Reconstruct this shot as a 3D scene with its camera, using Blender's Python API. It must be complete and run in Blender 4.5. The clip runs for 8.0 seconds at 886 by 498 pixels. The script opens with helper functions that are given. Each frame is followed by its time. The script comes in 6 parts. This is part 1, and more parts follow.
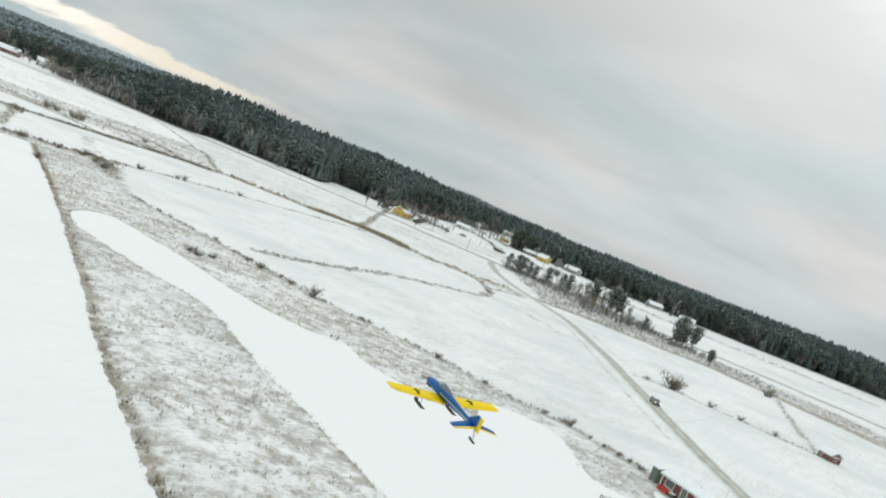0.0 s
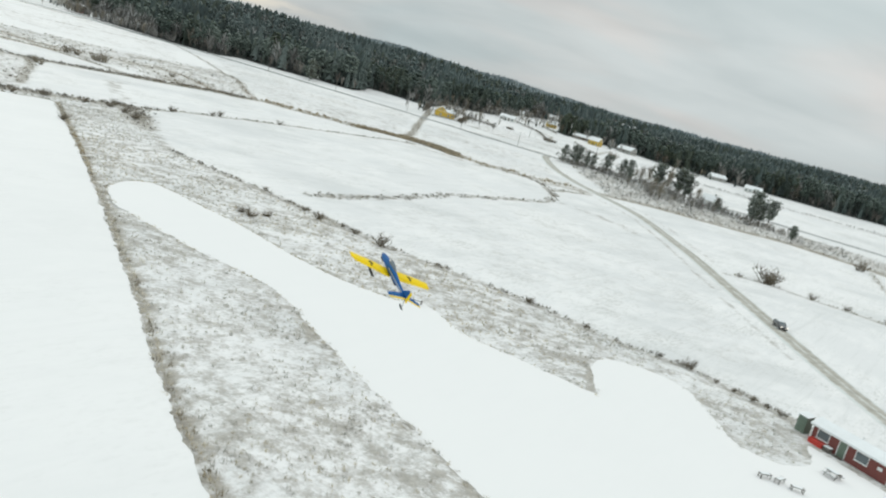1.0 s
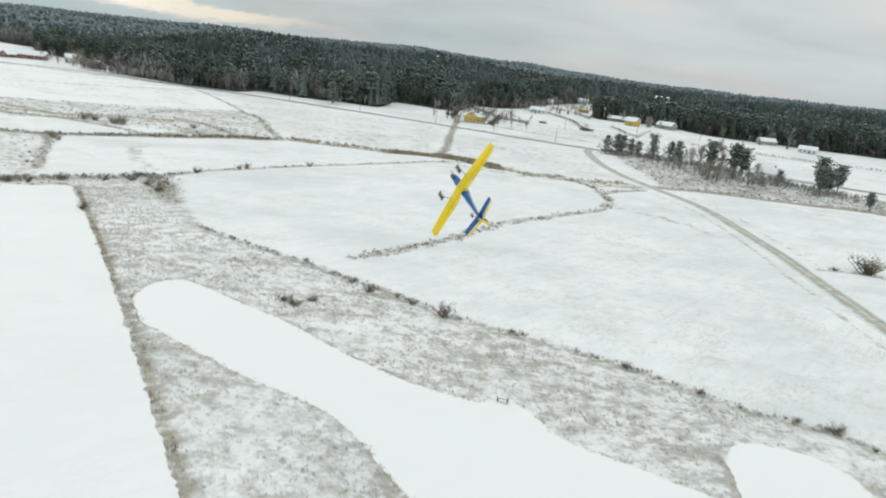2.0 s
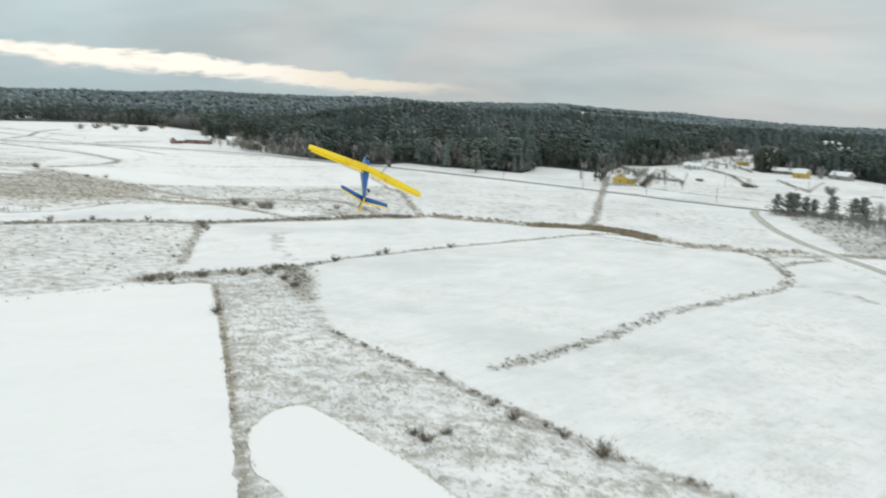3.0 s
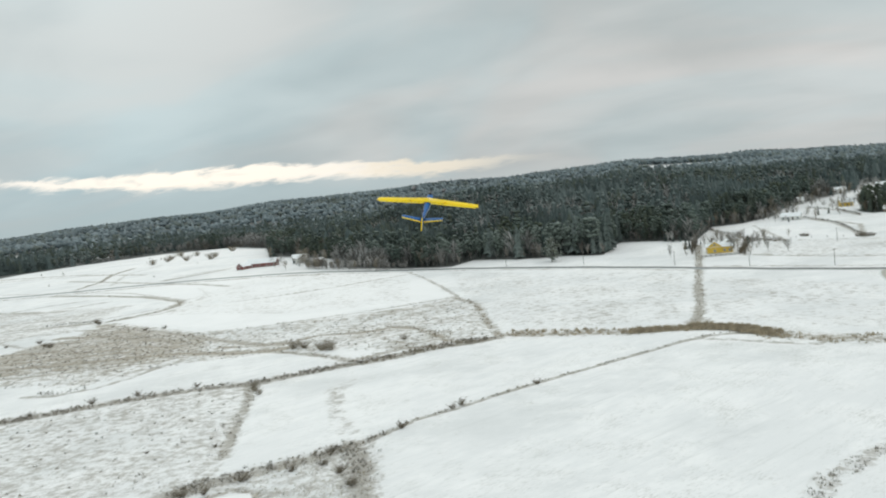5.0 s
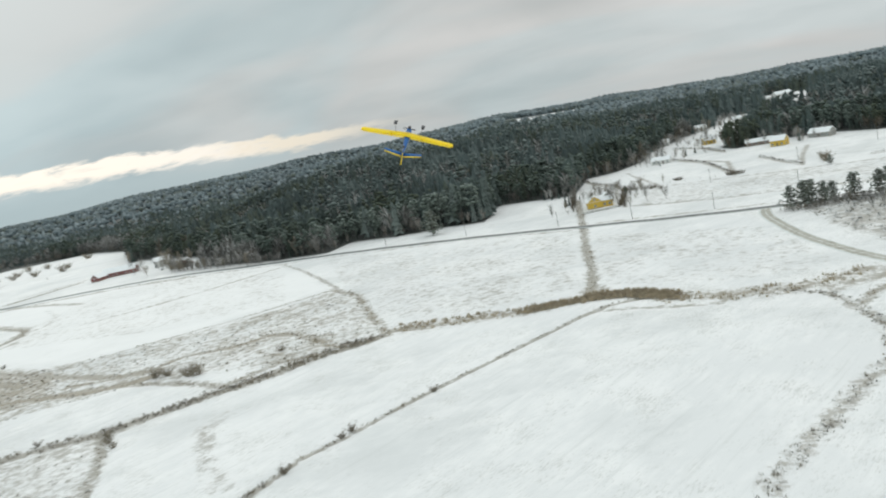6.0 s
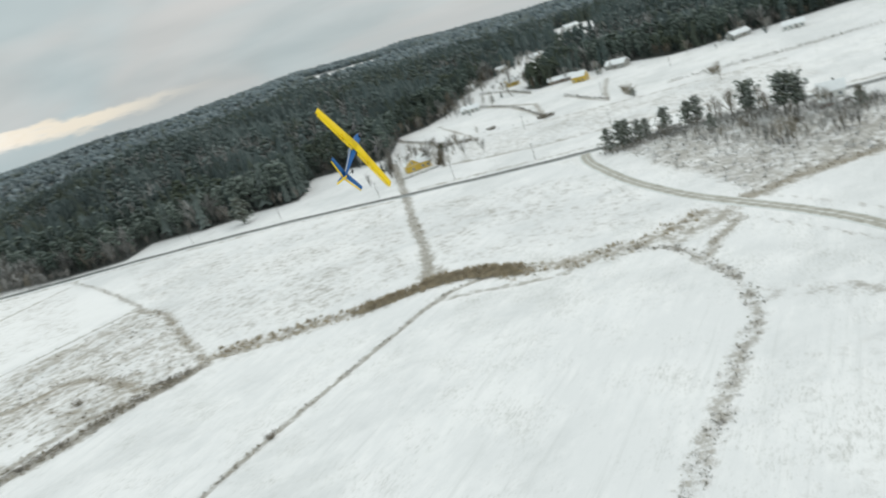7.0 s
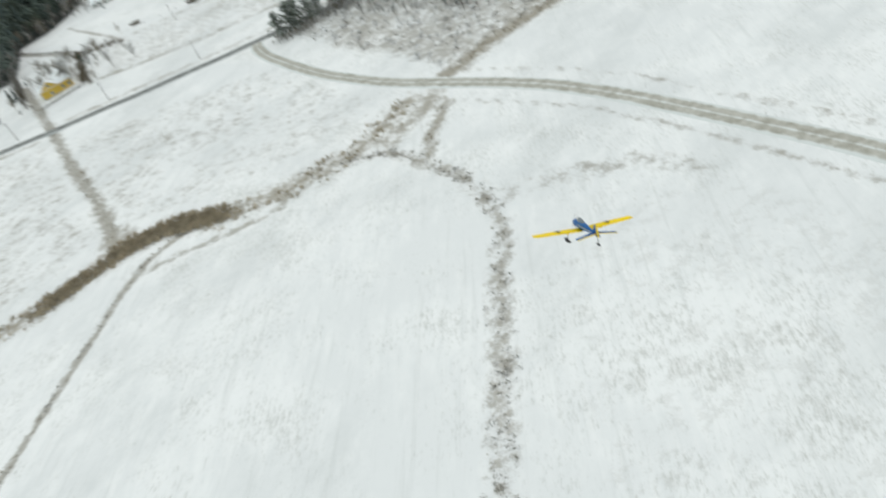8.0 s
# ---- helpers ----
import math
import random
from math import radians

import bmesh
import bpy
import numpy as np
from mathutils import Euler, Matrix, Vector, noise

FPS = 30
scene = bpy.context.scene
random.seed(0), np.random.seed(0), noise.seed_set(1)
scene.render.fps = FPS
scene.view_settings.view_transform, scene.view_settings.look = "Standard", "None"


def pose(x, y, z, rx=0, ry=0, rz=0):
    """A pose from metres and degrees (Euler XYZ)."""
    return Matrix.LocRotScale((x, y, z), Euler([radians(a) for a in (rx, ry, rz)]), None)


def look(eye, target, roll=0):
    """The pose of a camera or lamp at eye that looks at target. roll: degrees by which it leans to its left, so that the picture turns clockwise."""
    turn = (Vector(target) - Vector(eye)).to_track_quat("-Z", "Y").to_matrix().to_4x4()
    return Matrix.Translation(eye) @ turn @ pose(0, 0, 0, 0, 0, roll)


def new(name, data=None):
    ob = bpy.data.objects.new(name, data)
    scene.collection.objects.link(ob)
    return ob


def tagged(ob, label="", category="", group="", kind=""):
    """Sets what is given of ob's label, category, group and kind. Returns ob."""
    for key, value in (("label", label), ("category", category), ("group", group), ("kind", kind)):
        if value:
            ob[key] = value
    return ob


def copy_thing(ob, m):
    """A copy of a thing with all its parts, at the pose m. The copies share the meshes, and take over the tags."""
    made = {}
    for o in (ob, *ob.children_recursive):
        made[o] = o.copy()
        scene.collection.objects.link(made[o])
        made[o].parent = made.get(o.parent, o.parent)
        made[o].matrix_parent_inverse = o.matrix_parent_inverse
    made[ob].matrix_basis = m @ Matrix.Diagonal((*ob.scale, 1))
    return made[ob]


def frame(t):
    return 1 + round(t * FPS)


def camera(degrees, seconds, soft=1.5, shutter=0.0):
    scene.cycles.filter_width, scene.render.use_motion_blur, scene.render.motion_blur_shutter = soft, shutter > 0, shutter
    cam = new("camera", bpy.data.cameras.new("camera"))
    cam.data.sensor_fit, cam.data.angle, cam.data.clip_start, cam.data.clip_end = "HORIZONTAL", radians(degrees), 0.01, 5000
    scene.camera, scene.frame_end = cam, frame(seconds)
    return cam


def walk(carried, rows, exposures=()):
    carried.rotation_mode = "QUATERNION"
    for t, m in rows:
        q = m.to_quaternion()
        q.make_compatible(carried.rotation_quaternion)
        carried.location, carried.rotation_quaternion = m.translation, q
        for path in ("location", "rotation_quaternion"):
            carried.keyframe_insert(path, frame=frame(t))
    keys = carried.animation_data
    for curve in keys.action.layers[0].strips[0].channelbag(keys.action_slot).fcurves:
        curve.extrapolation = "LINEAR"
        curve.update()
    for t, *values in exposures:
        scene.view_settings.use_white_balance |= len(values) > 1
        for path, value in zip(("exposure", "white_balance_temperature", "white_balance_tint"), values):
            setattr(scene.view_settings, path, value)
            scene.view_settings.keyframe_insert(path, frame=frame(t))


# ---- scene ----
from mathutils import Quaternion
from mathutils.geometry import delaunay_2d_cdt

# ---- camera ----
cam = camera(60.5, 8.0, soft=1.85, shutter=0.3)
PATH = [
    (0, (-0.497, -0.695, 27.077), (-0.453, 1.301, 26.969), 21.5),
    (0.5, (-4.943, 7.528, 29.159), (-4.898, 9.51, 28.892), 18.4),
    (1, (-8.591, 16.085, 31.821), (-8.569, 18.041, 31.402), 14.9),
    (1.2, (-10.118, 19.702, 33.197), (-10.104, 21.648, 32.739), 13.1),
    (2.3, (-15.839, 41.098, 40.564), (-15.985, 43.043, 40.125), 4.3),
    (2.5, (-16.44, 45.079, 41.505), (-16.662, 47.023, 41.095), 3.6),
    (3, (-17.096, 54.403, 43.947), (-17.576, 56.314, 43.606), 2.8),
    (3.5, (-17.942, 62.935, 46.794), (-18.658, 64.788, 46.56), 1.7),
    (4, (-19.339, 72.119, 49.538), (-20.169, 73.935, 49.423), -0.0),
    (4.2, (-21.005, 76.479, 49.823), (-21.837, 78.296, 49.741), -0.9),
    (5.3, (-25.689, 100.195, 59.091), (-26.305, 102.089, 58.905), -8.1),
    (5.5, (-26.648, 105.777, 59.748), (-27.205, 107.686, 59.533), -9.3),
    (6, (-29.517, 119.963, 61.776), (-29.916, 121.903, 61.499), -11.8),
    (6.5, (-30.545, 134.333, 64.454), (-30.764, 136.288, 64.096), -14.7),
    (7, (-30.182, 149.444, 68.216), (-30.164, 151.377, 67.705), -18.2),
    (7.5, (-29.156, 163.593, 72.1), (-28.83, 165.416, 71.345), -22.1),
    (7.7, (-26.711, 169.279, 73.240), (-26.276, 171.024, 72.364), -23.4),
    (8, (-23.043, 177.808, 74.949), (-22.501, 179.4, 73.867), -25.3),
]
walk(cam, [(t, look(eye, target, roll)) for t, eye, target, roll in PATH], [(0, -0.08), (1, -0.09), (4, -0.11), (8, -0.13)])

# ---- world, sun, exposure ----
SUN_AZ, SUN_EL = -38.0, 14.0      # degrees from the y axis towards x, and above the horizon

world = bpy.data.worlds.new("winter_sky")
scene.world = world
world.use_nodes = True
wt = world.node_tree
wt.nodes.clear()


def wnode(kind, **values):
    n = wt.nodes.new(kind)
    for k, v in values.items():
        n.inputs[int(k[1:])].default_value = v
    return n


def wmath(op, a, b=None, c=None, clamp=False):
    n = wt.nodes.new("ShaderNodeMath")
    n.operation, n.use_clamp = op, clamp
    for i, v in enumerate((a, b, c)):
        if v is None:
            continue
        if isinstance(v, (int, float)):
            n.inputs[i].default_value = v
        else:
            wt.links.new(v, n.inputs[i])
    return n.outputs[0]


def wmix(fac, a, b):
    n = wt.nodes.new("ShaderNodeMix")
    n.data_type = "RGBA"
    for i, v in ((0, fac), (6, a), (7, b)):
        if isinstance(v, (int, float)):
            n.inputs[i].default_value = v
        elif isinstance(v, tuple):
            n.inputs[i].default_value = (*v, 1)
        else:
            wt.links.new(v, n.inputs[i])
    return n.outputs[2]


def wsmooth(v, a, b):
    n = wt.nodes.new("ShaderNodeMapRange")
    n.interpolation_type = "SMOOTHSTEP"
    wt.links.new(v, n.inputs[0])
    n.inputs[1].default_value, n.inputs[2].default_value = a, b
    n.inputs[3].default_value, n.inputs[4].default_value = 0, 1
    return n.outputs[0]


coord = wt.nodes.new("ShaderNodeTexCoord").outputs["Generated"]
split = wt.nodes.new("ShaderNodeSeparateXYZ")
wt.links.new(coord, split.inputs[0])
dx, dy, dz = split.outputs
up = wmath("MAXIMUM", dz, 0.0)
# clouds lie on a flat deck: the direction meets it far off near the horizon
deep = wmath("ADD", up, 0.26)
deck = wt.nodes.new("ShaderNodeCombineXYZ")
wt.links.new(wmath("DIVIDE", dx, deep), deck.inputs[0])
wt.links.new(wmath("DIVIDE", dy, deep), deck.inputs[1])


def cloud_noise(scale, detail, rough, warp, offset):
    m = wt.nodes.new("ShaderNodeMapping")
    wt.links.new(deck.outputs[0], m.inputs[0])
    m.inputs[1].default_value = (offset, offset * 0.7, 0)
    m.inputs[2].default_value = (0, 0, radians(24))
    m.inputs[3].default_value = (0.7, 1.0, 1.0)
    n = wt.nodes.new("ShaderNodeTexNoise")
    wt.links.new(m.outputs[0], n.inputs["Vector"])
    n.inputs["Scale"].default_value, n.inputs["Detail"].default_value = scale, detail
    n.inputs["Roughness"].default_value, n.inputs["Distortion"].default_value = rough, warp
    return n.outputs[0]


broad = cloud_noise(0.95, 3.0, 0.5, 0.3, 3.1)
fine = cloud_noise(2.8, 4.0, 0.5, 0.4, 8.4)
lump = wmath("ADD", wmath("MULTIPLY", broad, 0.72), wmath("MULTIPLY", fine, 0.28))
calm = wsmooth(dz, -0.01, 0.05)
thick = wmath("ADD", wmath("MULTIPLY", wsmooth(lump, 0.34, 0.66), calm), wmath("MULTIPLY", wmath("SUBTRACT", 1.0, calm), 0.35))
# towards the east the deck is whiter and warmer, towards the west cooler
side = wsmooth(wmath("ADD", wmath("MULTIPLY", dx, 0.8), wmath("MULTIPLY", dy, 0.2)), -0.75, 0.45)
dark_cloud = wmix(side, (0.44, 0.53, 0.555), (0.545, 0.588, 0.588))
light_cloud = wmix(side, (0.585, 0.665, 0.675), (0.78, 0.797, 0.788))
cloud = wmix(thick, dark_cloud, light_cloud)
# thin places in the deck let through a little blue
tone = wmath("MULTIPLY", wsmooth(cloud_noise(1.3, 3.0, 0.5, 0.5, 15.0), 0.36, 0.62), wmath("SUBTRACT", 1.0, wmath("MULTIPLY", side, 0.2)))
tinge = wt.nodes.new("ShaderNodeVectorMath")
tinge.operation = "MULTIPLY"
wt.links.new(cloud, tinge.inputs[0])
wt.links.new(wmix(tone, (1.035, 1.0, 0.985), (0.93, 1.005, 1.025)), tinge.inputs[1])
# an overcast sky is brightest overhead
rise = wmath("ADD", wmath("ADD", 0.92, wmath("MULTIPLY", wsmooth(dz, 0.11, 0.70), 0.54)), wmath("MULTIPLY", wmath("MULTIPLY", wsmooth(dx, -0.10, 0.50), wsmooth(dz, 0.04, 0.32)), 0.34))
rise = wmath("ADD", rise, wmath("MULTIPLY", wmath("MULTIPLY", wsmooth(wmath("MULTIPLY", dx, -1.0), 0.38, 0.72), wsmooth(dz, -0.01, 0.06)), 0.17))
bright = wt.nodes.new("ShaderNodeVectorMath")
bright.operation = "SCALE"
wt.links.new(tinge.outputs[0], bright.inputs[0])
wt.links.new(rise, bright.inputs["Scale"])

sky = wt.nodes.new("ShaderNodeTexSky")
sky.sky_type, sky.sun_disc = "NISHITA", False
sky.sun_elevation, sky.sun_rotation = radians(SUN_EL), radians(SUN_AZ)
sky.altitude, sky.dust_density = 100, 2.0
clear = wt.nodes.new("ShaderNodeVectorMath")
clear.operation = "SCALE"
wt.links.new(sky.outputs[0], clear.inputs[0])
clear.inputs["Scale"].default_value = 0.10

# the rift under the deck in the west, where the low evening light comes through
RIFT = ((-66, 3.91, 3.59), (-51, 3.76, 3.34), (-46, 3.61, 2.69), (-40, 3.54, 2.19), (-34, 3.51, 2.06), (-28, 3.28, 1.96), (-24, 2.98, 1.62), (-20, 2.61, 1.46), (-17, 2.48, 1.56), (-13, 2.38, 1.82), (-8, 2.26, 1.96))
bearing = wmath("MULTIPLY", wmath("ARCTAN2", dx, dy), 180 / math.pi)
height = wmath("MULTIPLY", wmath("ARCSINE", dz), 180 / math.pi)


def by_bearing(values):
    """A value that changes with the bearing, from -66 to -8 degrees."""
    n = wt.nodes.new("ShaderNodeValToRGB")
    n.color_ramp.interpolation = "EASE"
    wt.links.new(wmath("DIVIDE", wmath("ADD", bearing, 66.0), 58.0), n.inputs[0])
    e = n.color_ramp.elements
    while len(e) < len(values):
        e.new(0.5)
    for k, (q, v) in enumerate(values):
        e[k].position, e[k].color = (q + 66) / 58, (v, v, v, 1)
    return n.outputs[0]


wisp = cloud_noise(9.0, 5.0, 0.6, 0.5, 21.0)
shred = cloud_noise(26.0, 4.0, 0.6, 0.8, 33.0)
ragged = wmath("ADD", wmath("MULTIPLY", wmath("SUBTRACT", wisp, 0.5), 1.5), wmath("MULTIPLY", wmath("SUBTRACT", shred, 0.5), 0.30))
top_edge = wmath("ADD", by_bearing([(q, t) for q, t, _ in RIFT]), wmath("MULTIPLY", ragged, 0.8))
low_edge = wmath("ADD", by_bearing([(q, v) for q, _, v in RIFT]), wmath("MULTIPLY", ragged, 0.9))
band = wmath("MULTIPLY", wsmooth(wmath("SUBTRACT", height, low_edge), -0.15, 0.42), wsmooth(wmath("SUBTRACT", top_edge, height), -0.12, 0.26))
ends = wmath("MULTIPLY", wsmooth(bearing, -54, -45), wmath("SUBTRACT", 1.0, wsmooth(bearing, -26, -7)))
band = wmath("MULTIPLY", band, wmath("MULTIPLY", wsmooth(ends, 0.0, 0.75), wmath("ADD", 0.66, wmath("MULTIPLY", wsmooth(wisp, 0.32, 0.50), 0.34))), None, True)
# the last lumps of cloud in the north-west are lit yellowish
glow = wmix(wsmooth(wmath("ADD", bearing, wmath("MULTIPLY", ragged, 8.0)), -29, -21), (0.94, 0.95, 0.935), (0.83, 0.80, 0.71))
open_sky = wmix(0.05, glow, clear.outputs[0])
haze = wmath("MULTIPLY", wmath("SUBTRACT", 1.0, wsmooth(dz, 0.0, 0.035)), 0.55)
deck_col = wmix(haze, bright.outputs[0], wmix(side, (0.455, 0.580, 0.605), (0.585, 0.63, 0.635)))
back = wt.nodes.new("ShaderNodeBackground")
wt.links.new(wmix(wmath("MULTIPLY", band, 0.92), deck_col, open_sky), back.inputs[0])
back.inputs[1].default_value = 1.0
wout = wt.nodes.new("ShaderNodeOutputWorld")
wt.links.new(back.outputs[0], wout.inputs[0])

sun = new("sun", bpy.data.lights.new("sun", "SUN"))
sun.data.energy, sun.data.angle, sun.data.color = 0.5, radians(25), (1.0, 0.95, 0.86)
a, e = radians(SUN_AZ), radians(SUN_EL + 8)
sun.matrix_basis = look((0, 0, 300), (-300 * math.sin(a) * math.cos(e), -300 * math.cos(a) * math.cos(e), 300 - 300 * math.sin(e)))

# ---- materials ----
def material(name, rough=0.6, metal=0.0):
    m = bpy.data.materials.new(name)
    m.use_nodes = True
    b = m.node_tree.nodes["Principled BSDF"]
    b.inputs["Roughness"].default_value, b.inputs["Metallic"].default_value = rough, metal
    return m, m.node_tree, b


def tex(nt, scale, detail=4.0, rough=0.55, coords="Object", stretch=(1, 1, 1), turn=None, long=1.0):
    tc = nt.nodes.new("ShaderNodeTexCoord")
    mp = nt.nodes.new("ShaderNodeMapping")
    nt.links.new(tc.outputs[coords], mp.inputs[0])
    mp.inputs[3].default_value = stretch
    if turn is not None:
        # drawn out along the direction at that many degrees from x
        mp.vector_type = "TEXTURE"
        mp.inputs[2].default_value, mp.inputs[3].default_value = (0, 0, radians(turn)), (long, 1, 1)
    n = nt.nodes.new("ShaderNodeTexNoise")
    nt.links.new(mp.outputs[0], n.inputs["Vector"])
    n.inputs["Scale"].default_value, n.inputs["Detail"].default_value, n.inputs["Roughness"].default_value = scale, detail, rough
    return n.outputs[0]


def op(nt, kind, a, b=None, clamp=False):
    n = nt.nodes.new("ShaderNodeMath")
    n.operation, n.use_clamp = kind, clamp
    for i, v in enumerate((a, b)):
        if v is None:
            continue
        if isinstance(v, (int, float)):
            n.inputs[i].default_value = v
        else:
            nt.links.new(v, n.inputs[i])
    return n.outputs[0]


def punch(nt, v, k):
    """More contrast about the middle."""
    return op(nt, "ADD", op(nt, "MULTIPLY", op(nt, "SUBTRACT", v, 0.5), k), 0.5)


def ramp(nt, v, a, b, lo=0.0, hi=1.0):
    n = nt.nodes.new("ShaderNodeMapRange")
    n.interpolation_type = "SMOOTHSTEP"
    nt.links.new(v, n.inputs[0])
    for i, q in enumerate((a, b, lo, hi)):
        if isinstance(q, (int, float)):
            n.inputs[i + 1].default_value = q
        else:
            nt.links.new(q, n.inputs[i + 1])
    return n.outputs[0]


def mix(nt, fac, a, b):
    n = nt.nodes.new("ShaderNodeMix")
    n.data_type = "RGBA"
    for i, v in ((0, fac), (6, a), (7, b)):
        if isinstance(v, (int, float)):
            n.inputs[i].default_value = v
        elif isinstance(v, tuple):
            n.inputs[i].default_value = (*v, 1)
        else:
            nt.links.new(v, n.inputs[i])
    return n.outputs[2]


def bump(nt, b, height, strength, distance):
    n = nt.nodes.new("ShaderNodeBump")
    n.inputs["Strength"].default_value, n.inputs["Distance"].default_value = strength, distance
    nt.links.new(height, n.inputs["Height"])
    nt.links.new(n.outputs[0], b.inputs["Normal"])


def attr(nt, name):
    n = nt.nodes.new("ShaderNodeAttribute")
    n.attribute_name = name
    return n.outputs["Fac"]


def plain(name, colour, rough=0.6, metal=0.0, vary=0.18, scale=3.0, relief=0.0, stretch=(1, 1, 1)):
    """A painted or natural surface with two scales of variation."""
    m, nt, b = material(name, rough, metal)
    v = op(nt, "ADD", op(nt, "MULTIPLY", tex(nt, scale, 3, 0.5, "Object", stretch), 0.6), op(nt, "MULTIPLY", tex(nt, scale * 7, 4, 0.6, "Object", stretch), 0.4))
    dark = tuple(c * (1 - vary) for c in colour)
    light = tuple(min(1, c * (1 + vary)) for c in colour)
    nt.links.new(mix(nt, ramp(nt, v, 0.3, 0.7), dark, light), b.inputs["Base Color"])
    nt.links.new(ramp(nt, v, 0.3, 0.7, rough - 0.08, min(1, rough + 0.1)), b.inputs["Roughness"])
    if relief:
        bump(nt, b, v, 0.5, relief)
    return m


def snow_on(name, colour, start, full, scale, amount=0.9, vary=0.25):
    """A surface with snow lying where it faces up; start and full are levels of the normal's z."""
    m, nt, b = material(name, 0.85)
    g = nt.nodes.new("ShaderNodeNewGeometry")
    s = nt.nodes.new("ShaderNodeSeparateXYZ")
    nt.links.new(g.outputs["Normal"], s.inputs[0])
    n = tex(nt, scale, 4, 0.6)
    n2 = tex(nt, scale * 0.12, 2, 0.5)
    tint = attr(nt, "tint")
    level = op(nt, "ADD", s.outputs[2], op(nt, "MULTIPLY", op(nt, "SUBTRACT", n, 0.5), 1.2))
    level = op(nt, "ADD", level, op(nt, "MULTIPLY", op(nt, "SUBTRACT", tint, 0.5), 0.5))
    fac = op(nt, "MULTIPLY", ramp(nt, level, start, full), amount)
    body = mix(nt, ramp(nt, n2, 0.35, 0.65), tuple(c * (1 - vary) for c in colour), tuple(c * (1 + vary) for c in colour))
    body = mix(nt, ramp(nt, tint, 0.35, 1.0), body, tuple(c * 1.45 + g for c, g in zip(colour, (0.030, 0.027, 0.024))))
    body = mix(nt, ramp(nt, tint, 0.30, 0.0, 0.0, 0.6), body, tuple(c * k for c, k in zip(colour, (1.15, 1.0, 0.72))))
    nt.links.new(mix(nt, fac, body, (0.72, 0.75, 0.76)), b.inputs["Base Color"])
    b.inputs["Specular IOR Level"].default_value = 0.2
    return m


# the ground: snow, with dead grass showing through it where it grows
GROUND, nt, b = material("snowy_ground", 0.75)
bare, brown, wood, rough_snow = attr(nt, "bare"), attr(nt, "brown"), attr(nt, "wood"), attr(nt, "rough_snow")
n_big, n_mid, n_fine, n_grain = tex(nt, 0.05, 3), tex(nt, 0.36, 4, 0.6), tex(nt, 1.4, 4, 0.65), tex(nt, 4.2, 4, 0.7)
patch = op(nt, "ADD", op(nt, "ADD", op(nt, "MULTIPLY", n_big, 0.18), op(nt, "MULTIPLY", n_mid, 0.38)), op(nt, "ADD", op(nt, "MULTIPLY", n_fine, 0.27), op(nt, "MULTIPLY", n_grain, 0.17)))
patch = op(nt, "MINIMUM", patch, op(nt, "ADD", 0.38, op(nt, "MULTIPLY", bare, 0.9)))
cover = ramp(nt, op(nt, "ADD", punch(nt, patch, 4.6), bare), 0.72, 1.40)
grass = mix(nt, ramp(nt, n_fine, 0.35, 0.7), (0.31, 0.285, 0.248), (0.50, 0.472, 0.425))
reed = mix(nt, ramp(nt, n_fine, 0.3, 0.7), (0.235, 0.198, 0.148), (0.42, 0.372, 0.295))
under = mix(nt, brown, grass, reed)
streak = tex(nt, 0.42, 5, 0.7, turn=57, long=4)
drift = tex(nt, 0.035, 4, 0.6, turn=110, long=2)
worn = op(nt, "MULTIPLY", ramp(nt, op(nt, "ADD", op(nt, "MULTIPLY", streak, 0.4), op(nt, "MULTIPLY", drift, 0.6)), 0.60, 0.40), op(nt, "ADD", op(nt, "MULTIPLY", rough_snow, 0.5), 0.06))
white = mix(nt, worn, (0.895, 0.882, 0.872), (0.72, 0.722, 0.722))
smudge = op(nt, "MULTIPLY", ramp(nt, tex(nt, 0.028, 6, 0.68, turn=20, long=1.6), 0.46, 0.66), op(nt, "MULTIPLY", rough_snow, 0.68))
white = mix(nt, smudge, white, (0.66, 0.665, 0.66))
# stubble pricks through thin snow in the worked fields
prick = op(nt, "MULTIPLY", ramp(nt, op(nt, "ADD", op(nt, "ADD", op(nt, "MULTIPLY", tex(nt, 2.0, 5, 0.78, turn=57, long=3.0), 0.55), op(nt, "MULTIPLY", tex(nt, 0.09, 3, 0.6), 0.25)), op(nt, "MULTIPLY", drift, 0.2)), 0.505, 0.645), op(nt, "MULTIPLY", rough_snow, 0.85))
white = mix(nt, prick, white, (0.54, 0.535, 0.505))
# old furrows under the snow
furrow = op(nt, "MULTIPLY", ramp(nt, tex(nt, 0.8, 4, 0.65, turn=56, long=24), 0.54, 0.72), op(nt, "MULTIPLY", rough_snow, 0.42))
white = mix(nt, furrow, white, (0.64, 0.64, 0.625))
floor_col = mix(nt, op(nt, "MULTIPLY", cover, 0.92), white, under)
litter = mix(nt, n_fine, (0.05, 0.052, 0.045), (0.16, 0.165, 0.16))
nt.links.new(mix(nt, wood, floor_col, litter), b.inputs["Base Color"])
b.inputs["Specular IOR Level"].default_value = 0.25
bump(nt, b, op(nt, "MULTIPLY", op(nt, "ADD", op(nt, "MULTIPLY", n_fine, 0.5), op(nt, "MULTIPLY", cover, 0.5)), op(nt, "ADD", rough_snow, 0.12)), 0.4, 0.25)

